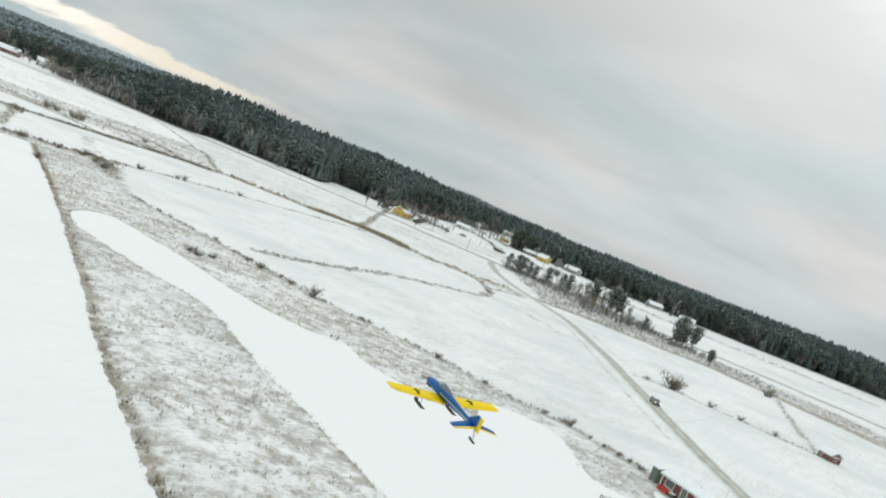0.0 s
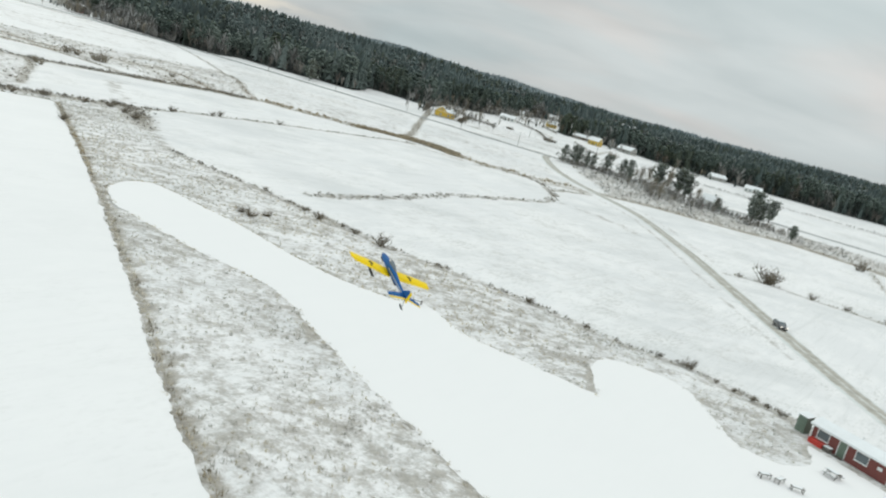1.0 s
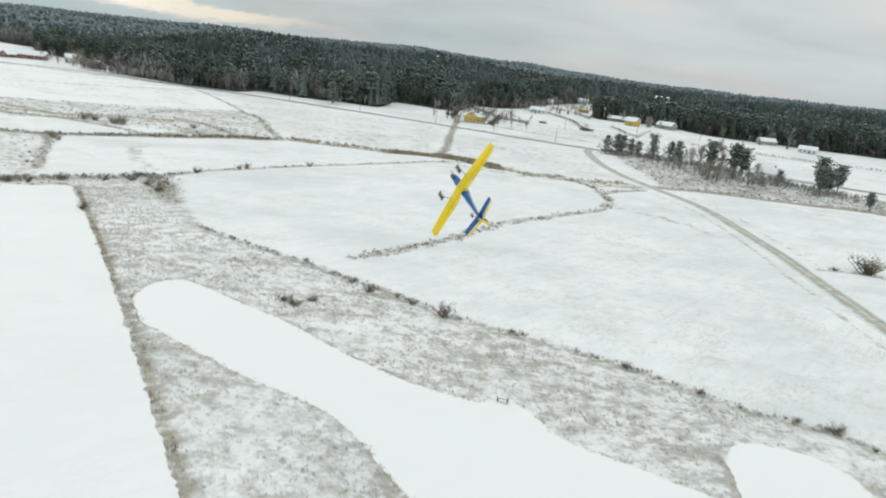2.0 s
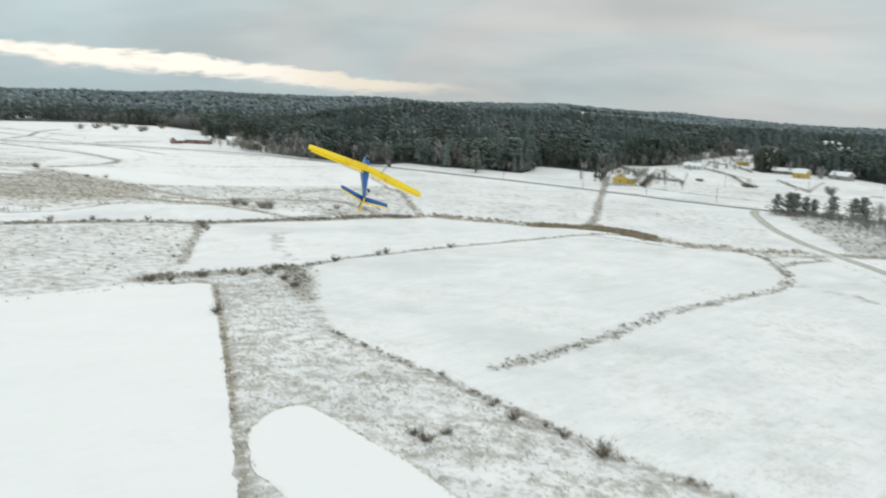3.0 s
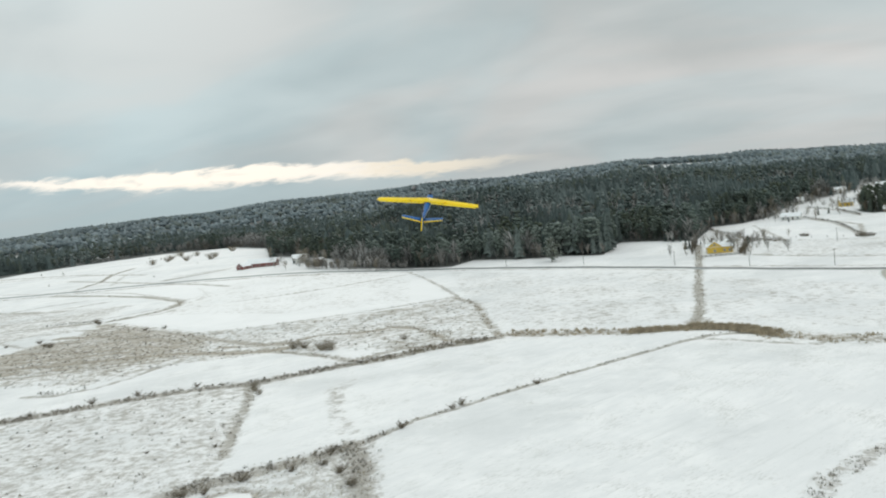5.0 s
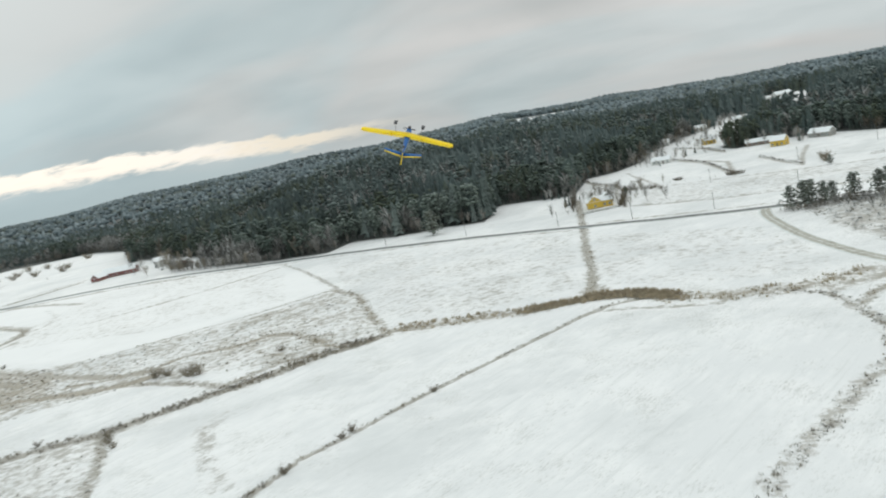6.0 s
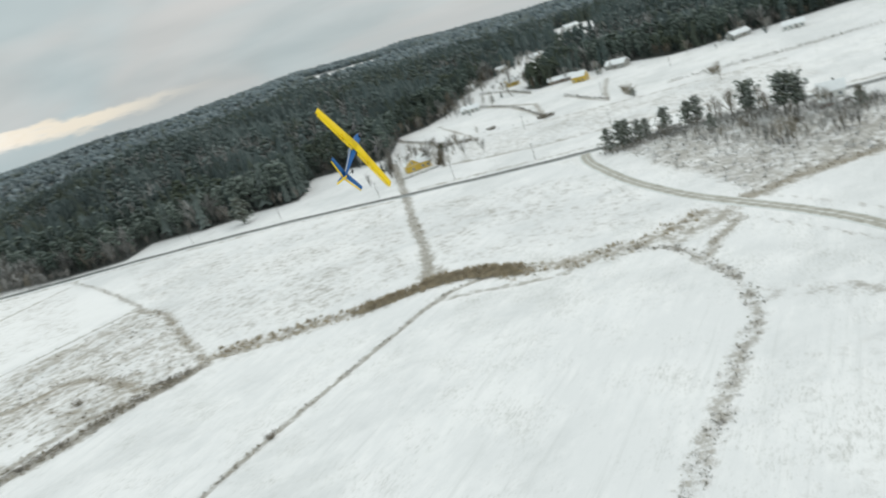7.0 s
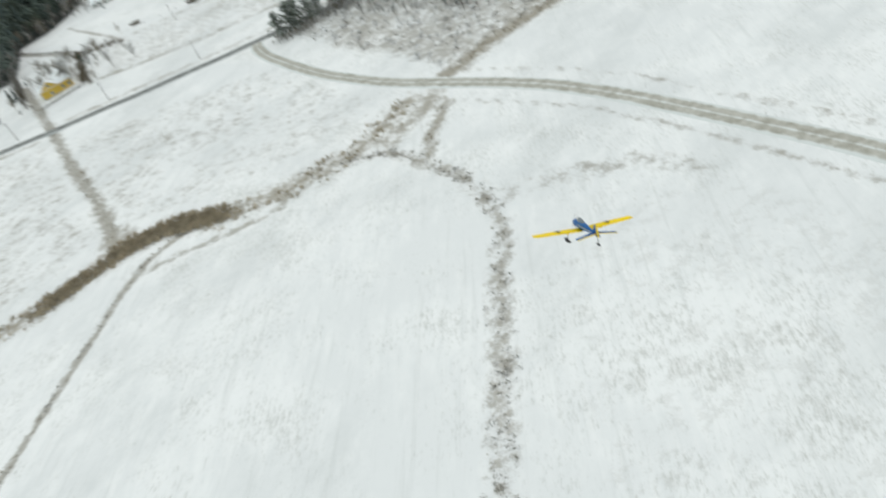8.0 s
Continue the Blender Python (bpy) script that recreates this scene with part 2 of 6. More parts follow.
# roads
def road_mat(name, dark, light, snow_amount):
    m, nt, b = material(name, 0.8)
    across = attr(nt, "across")
    n = tex(nt, 0.5, 5, 0.65)
    base = mix(nt, ramp(nt, n, 0.3, 0.7), dark, light)
    # two cleared wheel lanes with packed snow between and beside them
    lane = op(nt, "ABSOLUTE", op(nt, "SUBTRACT", op(nt, "ABSOLUTE", across), 0.42))
    fac = ramp(nt, op(nt, "ADD", lane, op(nt, "MULTIPLY", op(nt, "SUBTRACT", n, 0.5), 0.6)), 0.22, 0.50)
    nt.links.new(mix(nt, op(nt, "MULTIPLY", fac, snow_amount), base, (0.72, 0.74, 0.73)), b.inputs["Base Color"])
    bump(nt, b, n, 0.3, 0.05)
    return m


GRAVEL = road_mat("wet_gravel", (0.34, 0.318, 0.268), (0.53, 0.508, 0.455), 0.85)
TARMAC = road_mat("salted_tarmac", (0.10, 0.10, 0.095), (0.19, 0.19, 0.18), 0.55)

SPRUCE = snow_on("frosted_spruce", (0.070, 0.092, 0.085), 0.45, 1.5, 0.35, 0.14)
PINE = snow_on("frosted_pine", (0.074, 0.097, 0.082), 0.5, 1.5, 0.35, 0.13)
BIRCH = snow_on("frosted_twigs", (0.150, 0.148, 0.138), 0.2, 1.2, 1.0, 0.30)
# haze over distance is put into these three wood colours, lighter and bluer
FAR_WOOD = snow_on("frosted_hazy_far_wood", (0.112, 0.143, 0.153), 0.4, 1.6, 0.05, 0.14)
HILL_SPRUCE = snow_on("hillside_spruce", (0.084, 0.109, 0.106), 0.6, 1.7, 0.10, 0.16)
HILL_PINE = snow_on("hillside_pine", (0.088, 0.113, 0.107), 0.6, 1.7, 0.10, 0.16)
BARK = plain("bark", (0.11, 0.085, 0.065), 0.9, vary=0.4, scale=2.0, relief=0.05)
BIRCH_EDGE = snow_on("young_birch_twigs", (0.135, 0.122, 0.105), 0.3, 1.3, 1.0, 0.30)
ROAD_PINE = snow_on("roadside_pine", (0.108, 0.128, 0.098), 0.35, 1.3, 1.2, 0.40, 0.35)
TWIG = snow_on("winter_twigs", (0.155, 0.143, 0.125), 0.6, 1.4, 4.0, 0.25)
FROST_TWIG = snow_on("frosted_thicket_twigs", (0.235, 0.225, 0.208), 0.3, 1.2, 1.0, 0.5)
DITCH_TWIG = snow_on("ditch_scrub_twigs", (0.215, 0.20, 0.175), 0.6, 1.4, 4.0, 0.25)
DRY = snow_on("dry_grass", (0.26, 0.232, 0.182), 0.9, 1.6, 2.0, 0.5)
SNOW = plain("roof_snow", (0.86, 0.875, 0.88), 0.7, vary=0.05, scale=0.6, relief=0.05)
YELLOW_WALL = plain("yellow_boards", (0.62, 0.42, 0.06), 0.6, vary=0.12, stretch=(6, 6, 0.4))
RED_WALL = plain("falu_red_boards", (0.215, 0.068, 0.058), 0.75, vary=0.2, stretch=(6, 6, 0.4), relief=0.01)
WHITE_WALL = plain("white_boards", (0.72, 0.72, 0.69), 0.6, vary=0.06)
GREY_WALL = plain("grey_boards", (0.36, 0.35, 0.32), 0.7, vary=0.15)
BROWN_WALL = plain("brown_boards", (0.20, 0.14, 0.10), 0.7, vary=0.2)
TRIM = plain("white_trim", (0.76, 0.76, 0.74), 0.5, vary=0.05)
GREEN_PAINT = plain("green_paint", (0.145, 0.19, 0.145), 0.55, vary=0.12)
RED_PAINT = plain("bright_red_paint", (0.55, 0.045, 0.03), 0.4, vary=0.1)
DARK_WOOD = plain("weathered_wood", (0.12, 0.105, 0.09), 0.85, vary=0.3, scale=5)
METAL = plain("galvanised_metal", (0.4, 0.41, 0.42), 0.45, 0.7, vary=0.1)
RUBBER = plain("tyre_rubber", (0.02, 0.02, 0.02), 0.85, vary=0.2)
CAR_PAINT = plain("dark_silver_paint", (0.16, 0.165, 0.17), 0.35, 0.5, vary=0.08)
GLASS, nt, b = material("window_glass", 0.08)
b.inputs["Base Color"].default_value = (0.10, 0.125, 0.135, 1)
b.inputs["Specular IOR Level"].default_value = 0.8
LAMP, nt, b = material("headlight_glow", 0.2)
b.inputs["Emission Color"].default_value, b.inputs["Emission Strength"].default_value = (1, 0.93, 0.8, 1), 2.0
# the aeroplane
PLANE_YELLOW = plain("yellow_film", (0.93, 0.655, 0.004), 0.5, vary=0.03, scale=2)
PLANE_BLUE = plain("blue_film", (0.005, 0.105, 0.33), 0.5, vary=0.06, scale=2)
for film in (PLANE_YELLOW, PLANE_BLUE):
    film.node_tree.nodes["Principled BSDF"].inputs["Specular IOR Level"].default_value = 0.22
PLANE_SILVER = plain("silver_film", (0.33, 0.37, 0.42), 0.35, 0.3, vary=0.06)
PLANE_BLACK = plain("black_plastic", (0.022, 0.022, 0.025), 0.5, vary=0.2)
CANOPY = plain("smoked_canopy", (0.16, 0.185, 0.21), 0.12, vary=0.2)
WIRE = plain("steel_wire", (0.25, 0.25, 0.26), 0.35, 0.9, vary=0.1)

# ---- the land ----
def smooth(v):
    v = np.clip(v, 0, 1)
    return v * v * (3 - 2 * v)


def wobble(x, y, size, seed):
    """Smooth waves of about -1 to 1, of that size in metres."""
    out = 0.0
    for k in range(5):
        a = seed * 1.7 + k * 2.399
        f = 2 * math.pi / (size * (0.7 + 0.25 * k))
        out = out + np.sin((x * math.cos(a) + y * math.sin(a)) * f + seed * 3.1 + k)
    return out / 3.2


HILL_FOOT = ((-900, -640, -445, -300, -95, -40, 10, 120, 300, 600), (930, 900, 735, 600, 600, 640, 735, 745, 700, 620))


# bearing in degrees, and the height of the far hills there
RIDGE = ((-180, -75, -55, -50, -45, -40, -32, -22, -15, -11, -6, -2.5, 0, 2, 5, 10, 13, 20, 25, 30, 60, 180),
         (50, 40, 38, 45, 56, 63, 76, 88, 84, 88, 95, 90, 81, 84, 76, 66, 57, 54, 58, 51, 50, 50))


def ground_z(x, y):
    x, y = np.asarray(x, float), np.asarray(y, float)
    t = np.clip((np.minimum(y, 740) - 270) / 30, -30, 30)
    z = 0.9 * np.log1p(np.exp(t))
    z = z + np.maximum(0, (np.minimum(y, 740) - 270) / 30 - 30) * 0.9
    foot = np.interp(x, *HILL_FOOT)
    hill = np.interp(x, (-200, 60, 250), (27, 19, 15)) * smooth((y - foot) / 400) * smooth((x + 640) / 400)
    z = z + hill * (1 + 0.22 * wobble(x, y, 420, 2.0))
    r = np.hypot(x, y - 100)
    az = np.arctan2(x, y - 100)
    ring = np.interp(np.degrees(az), *RIDGE) + 2.0 * np.sin(az * 31) + 1.5 * np.sin(az * 53 + 1)
    ring = ring * (0.66 + 0.34 * smooth((r - 1500) / 1300)) + 5 * wobble(x, y, 700, 5.0)
    m = smooth((r - 1150) / 1100)
    z = z * (1 - m) + ring * m
    near = 1 - smooth((r - 500) / 400)
    return z + near * (0.25 * wobble(x, y, 90, 1.0) + 0.10 * wobble(x, y, 31, 4.0))


STRIPS = []     # name, width, how bare, how brown, points


def strip(name, width, bare, brown, *points):
    STRIPS.append((width, bare, brown, np.array(points, float)))
    return STRIPS[-1]


# edges, ditches and paths between the fields
strip("west field edge", 0.9, 0.74, 0.40, (-117, 220), (-99, 193), (-64, 138), (-39, 97), (-28, 78), (-12, 54), (10, 22), (30, -10))
strip("west field top", 1.4, 0.62, 0.5, (-117, 220), (-124, 222), (-132, 210), (-145, 190), (-158, 172), (-185, 142))
NORTH_DITCH = strip("north field ditch", 1.1, 0.70, 0.1, (-107, 252), (-101, 268), (-94, 276), (-77, 299), (-58, 322), (-38, 345), (-30, 352), (-18, 354))
STREAM = strip("stream", 7.5, 0.42, 0.8, (-102, 364), (-82, 362), (-53, 361), (-36, 364), (-23, 362), (-10, 349), (3, 343), (16, 340), (26, 341), (43, 347))
REEDS = strip("reeds", 3.2, 0.95, 1.0, (-57, 361), (-46, 361.5), (-36, 363.5), (-23, 361.5), (-10, 349.5))
EAST_DITCH = strip("east ditch", 3.0, 0.34, 0.15, (-39, 184), (-20, 214), (-9, 238), (4, 255), (16, 272), (25, 282), (29, 294), (30, 305), (29, 319), (27, 331), (18, 339))
strip("fork", 2.6, 0.58, 0.6, (31, 318), (36, 326), (44, 333), (48, 337))
strip("loose tufts", 4.0, 0.24, 0.0, (30, 290), (41, 284), (52, 273), (53, 262))
WEST_DITCH = strip("west ditch", 5.0, 0.84, 0.05, (-290, 228), (-254, 249), (-222, 274), (-194, 295), (-173, 303), (-162, 314), (-148, 325), (-135, 333), (-123, 346), (-105, 359))
strip("spur ditch", 2.4, 0.66, 0.15, (-173, 301), (-162, 284), (-151, 262), (-139, 239))
strip("meadow edge", 1.0, 0.62, 0.1, (-330, 372), (-270, 382), (-243, 383), (-229, 396), (-202, 413), (-184, 423), (-167, 437), (-153, 448))
strip("meadow corner", 3.2, 0.58, 0.7, (-152, 449), (-134, 428), (-116, 386), (-106, 366))
strip("meadow middle", 3.4, 0.66, 0.9, (-109, 356), (-121, 354), (-129, 363), (-144, 379), (-156, 383), (-166, 375), (-187, 373), (-197, 360), (-226, 356))
strip("meadow middle", 2.6, 0.60, 0.3, (-112, 352), (-136, 345), (-150, 330), (-174, 341), (-203, 350))
strip("meadow inner", 2.5, 0.50, 0.8, (-125, 368), (-140, 372), (-152, 362), (-140, 352))
strip("path", 1.2, 0.55, 0.1, (-150, 450), (-187, 508), (-219, 553))
strip("far ditch", 2.6, 0.92, 0.4, (-352, 427), (-338, 449), (-337, 468), (-346, 483), (-400, 511), (-449, 529), (-520, 545))
strip("lane", 2.2, 0.60, 0.1, (-600, 536), (-507, 550), (-403, 574), (-350, 577), (-285, 565))
strip("lane", 3.4, 0.85, 0.2, (-453, 596), (-424, 643))
strip("lane", 2.8, 0.90, 0.1, (-524, 573), (-539, 617), (-575, 668), (-590, 713))
strip("farm track", 2.7, 0.78, 0.12, (-36.5, 367), (-34, 382), (-34.1, 402), (-34.5, 428), (-35.3, 445), (-35.6, 490), (-36.8, 550), (-38, 590))
SHRUB_LINE = strip("shrub line", 1.4, 0.62, 0.05, (-75, 194), (-57, 182), (-33, 166), (-18, 155), (9, 141), (23, 130), (33, 126), (44, 115), (53, 104), (60, 90))
strip("bush row", 1.8, 0.6, 0.1, (74, 231), (86, 232), (97, 225), (113, 215), (125, 211))
strip("east track", 1.8, 0.5, 0.2, (169, 335), (139, 252), (125, 211))
BROWN_BANK = strip("brown bank", 5.0, 0.78, 0.85, (57, 349), (72, 353), (101, 353), (144, 351), (178, 322), (240, 280))
CORNER_SCRUB = strip("corner scrub", 5.0, 0.74, 0.05, (-137, 217), (-128, 227), (-118, 237), (-109, 249), (-103, 240), (-97, 227), (-90, 216))
strip("road ditch", 0.7, 0.34, 0.0, (47, 342), (55, 316), (60, 298), (61.5, 280), (62.3, 261), (62, 240), (61, 218), (59.5, 186), (59, 150))
strip("road ditch", 0.7, 0.30, 0.0, (60, 347), (69, 320), (73, 300), (74, 280), (74.5, 261), (74.5, 240))
strip("footprints", 4.0, 0.20, 0.0, (-136, 304), (-138, 294), (-126, 272), (-115, 258))
strip("village hedge", 2.2, 0.7, 0.1, (-40, 700), (-24, 650), (-8, 602))
strip("village lane", 1.4, 0.66, 0.1, (-12, 596), (7, 585), (47, 571), (89, 553), (120, 541), (165, 522))
strip("upper lane", 2.4, 0.7, 0.1, (38, 700), (60, 640), (52, 578))
strip("garden hedge", 1.6, 0.68, 0.05, (-13, 533), (-10, 575))
strip("east field line", 2.2, 0.65, 0.1, (-8, 533), (26, 511), (51, 500), (105, 478))
strip("east field line", 2.2, 0.655, 0.1, (87, 572), (98, 610), (112, 650))
strip("east hedge", 1.8, 0.5, 0.2, (118, 560), (175, 540), (240, 525), (330, 515))
strip("far field line", 3.5, 0.62, 0.1, (-600, 640), (-470, 590), (-390, 560), (-350, 540))
strip("far field line", 4.5, 0.62, 0.1, (-700, 520), (-560, 480), (-430, 470))
strip("far field line", 4.5, 0.6, 0.2, (-760, 700), (-640, 690), (-520, 650))
strip("hedge row", 1.6, 0.72, 0.05, (45, 790), (62, 749), (69, 695))
strip("hedge row", 1.8, 0.74, 0.05, (33, 708), (40, 685), (48, 656), (53, 579))
strip("hedge row", 1.4, 0.70, 0.05, (78, 632), (87, 567))
strip("plot line", 1.4, 0.66, 0.05, (-2, 679), (6, 625), (12, 583))
strip("ditch bed", 0.9, 0.62, 0.2, (16, 272), (25, 282), (29, 294), (30, 305), (29, 319), (27, 331))
strip("west bank", 4.5, 0.58, 0.9, (-104, 364), (-82, 362.5), (-57, 361.5))
strip("track mouth", 4.2, 0.60, 0.45, (-35, 366), (-35, 376))
strip("pond", 1.8, 0.95, 0.3, (-400, 413), (-385, 417), (-372, 422), (-358, 426))
strip("pasture edge", 1.8, 0.73, 0.6, (-360, 284), (-336, 294), (-303, 310), (-266, 323), (-238, 335), (-224, 349), (-197, 352))
strip("stalk band", 2.2, 0.60, 0.1, (-259, 289), (-246, 291), (-236, 299), (-232, 313), (-231, 327), (-226, 336))
strip("field line", 1.6, 0.66, 0.1, (-665, 584), (-570, 567), (-513, 560), (-465, 545), (-433, 536), (-378, 504), (-345, 487), (-343, 470), (-347, 455), (-362, 436))
strip("field line", 1.6, 0.62, 0.1, (-497, 584), (-530, 630), (-554, 665), (-565, 729))
strip("field line", 1.4, 0.64, 0.1, (-349, 431), (-330, 445), (-328, 454))
strip("field line", 2.2, 0.60, 0.1, (-461, 618), (-440, 640), (-422, 660))
strip("field line", 2.4, 0.58, 0.2, (-560, 430), (-520, 452), (-492, 470), (-450, 512))
strip("field line", 3.0, 0.55, 0.2, (-867, 669), (-694, 678), (-579, 675))
strip("pasture line", 2.2, 0.55, 0.2, (-560, 380), (-470, 420), (-400, 440))
strip("pasture line", 2.2, 0.60, 0.2, (-300, 470), (-250, 505), (-215, 540))
strip("brush edge", 5.5, 0.80, 0.9, (240, 300), (178, 326), (144, 353), (101, 353))
strip("fork mouth", 5.5, 0.46, 0.5, (30, 335), (40, 338), (50, 343))
strip("pasture line", 2.0, 0.55, 0.1, (-420, 395), (-360, 372), (-310, 352))
strip("heath band", 5.0, 0.95, 0.95, (-330, 322), (-300, 330), (-279, 335), (-259, 342), (-237, 348), (-209, 346), (-190, 352))
strip("heath band", 4.5, 0.92, 0.9, (-340, 330), (-318, 338), (-292, 344), (-270, 352))
strip("heath band", 4.0, 0.92, 0.9, (-345, 352), (-320, 358), (-296, 352), (-272, 362), (-250, 360))
strip("heath band", 4.5, 0.90, 0.8, (-345, 385), (-322, 388), (-300, 382), (-276, 376), (-255, 368))
strip("heath band", 3.0, 0.80, 0.5, (-350, 405), (-325, 406), (-296, 396), (-268, 385), (-240, 372), (-215, 362), (-190, 362))
strip("meadow rim", 1.2, 0.42, 0.1, (-108, 250), (-96, 229), (-91, 220), (-75, 194))
strip("meadow rim", 2.0, 0.66, 0.05, (-108, 250), (-101, 238), (-97, 230))
strip("reed bank", 5.0, 0.9, 0.95, (-33, 365.5), (-24, 361.5), (-17.5, 357), (-10.3, 350))
strip("stream bank", 1.6, 0.56, 0.15, (-35, 349), (-27, 346.5), (-20, 343.8), (-13, 340.5), (-6, 338.8), (1, 337))
strip("wheel arc", 1.4, 0.40, 0.1, (-339, 474), (-334, 485), (-347, 511), (-373, 536))
strip("stubble edge", 3.0, 0.52, 0.2, (-620, 420), (-520, 440), (-450, 470), (-420, 500))
strip("stubble edge", 3.0, 0.52, 0.2, (-480, 372), (-440, 385), (-400, 405), (-362, 424))
strip("roadside ditch", 1.6, 0.50, 0.1, (-335, 578), (-273, 566), (-193, 546), (-98, 519), (-42, 489))
strip("roadside ditch", 2.4, 0.44, 0.2, (-28, 498), (6, 486), (43, 471), (90, 456), (160, 429))

AREAS = []      # how bare, how brown, corners


def area(bare, brown, edge, *points):
    AREAS.append((bare, brown, edge, np.array(points, float)))


area(0.47, 0.0, 2.5, (-117, 219), (-99, 192), (-64, 137), (-39, 96), (-28, 77), (-12, 52), (12, 18), (40, -40), (110, -40), (90, 50), (60, 86), (46, 112), (33, 125), (9, 140), (-18, 154), (-33, 165), (-57, 181), (-75, 193), (-91, 219), (-108, 249), (-127, 226))
area(0.47, 0.0, 6, (-172, 302), (-153, 269), (-135, 233), (-127, 224), (-135, 212), (-145, 190), (-158, 172), (-185, 142), (-300, 120), (-330, 220), (-254, 249), (-222, 274))
area(0.47, 0.6, 8, (-244, 300), (-222, 330), (-190, 345), (-166, 345), (-138, 340), (-120, 348), (-106, 364), (-116, 386), (-134, 428), (-150, 447), (-173, 423), (-196, 413), (-238, 391), (-300, 385), (-330, 350), (-290, 300))
area(0.62, 0.0, 10, (50, 455), (83, 445), (105, 412), (150, 400), (220, 360), (240, 300), (178, 326), (144, 353), (101, 354), (60, 353), (55, 396))
area(0.31, 0.0, 8, (-98, 372), (-50, 372), (-38, 380), (-40, 480), (-98, 505), (-185, 540), (-150, 455), (-118, 390))
area(0.28, 0.0, 8, (-32, 378), (0, 358), (35, 352), (40, 370), (32, 430), (-32, 470))
area(0.78, 0.85, 12, (-336, 294), (-303, 310), (-266, 323), (-238, 335), (-224, 349), (-248, 381), (-292, 400), (-340, 422), (-356, 422), (-329, 383), (-346, 374), (-345, 339), (-345, 322))
area(0.185, 0.0, 12, (-8, 165), (10, 147), (36, 133), (56, 128), (57, 200), (58, 255), (50, 268), (22, 268), (5, 245), (-14, 212), (-34, 184))
area(0.36, 0.0, 6, (-5, 531), (26, 511), (51, 500), (105, 478), (150, 462), (165, 522), (120, 541), (89, 553), (47, 571), (7, 585))
area(0.66, 0.25, 2.5, (-35.6, 384), (-32.6, 384), (-31, 378), (-28, 371), (-35, 366), (-41, 368), (-37, 380))
area(0.25, 0.25, 14, (-340, 440), (-230, 420), (-170, 440), (-210, 540), (-300, 580), (-360, 560))
area(0.47, 0.3, 14, (-620, 330), (-420, 340), (-350, 400), (-380, 480), (-560, 470))
RUNWAY = np.array(((-66.3, 144.5), (-66.8, 150), (-65.5, 154.5), (-62, 156), (-52, 149), (-40.5, 141.6), (-31.3, 133), (-24, 127.3), (-19.5, 124.4), (-12.5, 121.6), (-8, 123.8), (-5, 119.5), (-2.5, 114.5), (4, 111), (10, 107),
                   (15.4, 104.3), (15.3, 110.5), (16.5, 116.5), (19.5, 119.7), (24.5, 119.7), (28.8, 116.8), (30.6, 111), (30.9, 106), (31.4, 100.3), (33.2, 98.8), (36, 97.9), (38.5, 98.2), (42.0, 101.6), (42.4, 104.8), (43.4, 106.2), (48.6, 97.6), (54, 90), (58, 80), (57, 30), (50, -40), (26, 0), (14, 50), (4.4, 68.4),
                   (-2, 77.5), (-10.5, 88.5), (-19, 100), (-23, 107), (-27.5, 112.5), (-33, 116.3), (-42, 121.4), (-52, 128.8), (-58.5, 133), (-63, 138)), float)


def away(x, y, line, closed=False):
    """Distance from each place to a line through the points."""
    best = np.full(x.shape, 1e9)
    n = len(line)
    for i in range(n if closed else n - 1):
        (ax, ay), (bx, by) = line[i], line[(i + 1) % n]
        ux, uy = bx - ax, by - ay
        t = np.clip(((x - ax) * ux + (y - ay) * uy) / (ux * ux + uy * uy), 0, 1)
        best = np.minimum(best, np.hypot(x - ax - t * ux, y - ay - t * uy))
    return best


def inside(x, y, poly):
    """Which places lie within the corners."""
    odd = np.zeros(x.shape, bool)
    n = len(poly)
    for i in range(n):
        (ax, ay), (bx, by) = poly[i], poly[(i + 1) % n]
        if ay == by:
            continue
        odd ^= ((ay > y) != (by > y)) & (x < (bx - ax) * (y - ay) / (by - ay) + ax)
    return odd


def spread(x, y, poly, soft):
    """1 within the corners, falling to 0 over a few metres at their edge."""
    d = away(x, y, poly, True)
    return smooth(0.5 + np.where(inside(x, y, poly), d, -d) / soft)


FOREST_EDGE = ((-2500, -1300, -950, -828, -800, -777, -770, -735, -640, -510, -445, -353, -300, -232, -192, -184, -150, -134, -120, -108, -94, -90, -60, -40, -30, -8, 15, 27, 42, 60, 70, 73, 78, 90, 120, 140, 160, 240, 420, 900, 2500),
               (120, 420, 560, 642, 680, 712, 832, 935, 960, 850, 740, 612, 604, 572, 562, 588, 578, 578, 580, 576, 572, 630, 622, 612, 688, 701, 736, 795, 824, 857, 866, 722, 702, 706, 708, 692, 655, 640, 620, 600, 600))
CLEARINGS = (np.array(((100, 850), (138, 850), (146, 930), (112, 960)), float),
             np.array(((60, 860), (72, 735), (88, 748), (110, 800), (128, 890), (142, 962), (118, 966), (100, 908), (84, 888)), float),
             np.array(((158, 955), (200, 950), (235, 1050), (262, 1190), (225, 1240), (185, 1090)), float),
             np.array(((-1330, 960), (-1150, 990), (-1120, 1180), (-1180, 1260), (-1310, 1230)), float),
             np.array(((-980, 1420), (-900, 1400), (-880, 1480), (-960, 1500)), float),
             np.array(((-470, 600), (-330, 585), (-300, 612), (-330, 660), (-420, 720)), float))


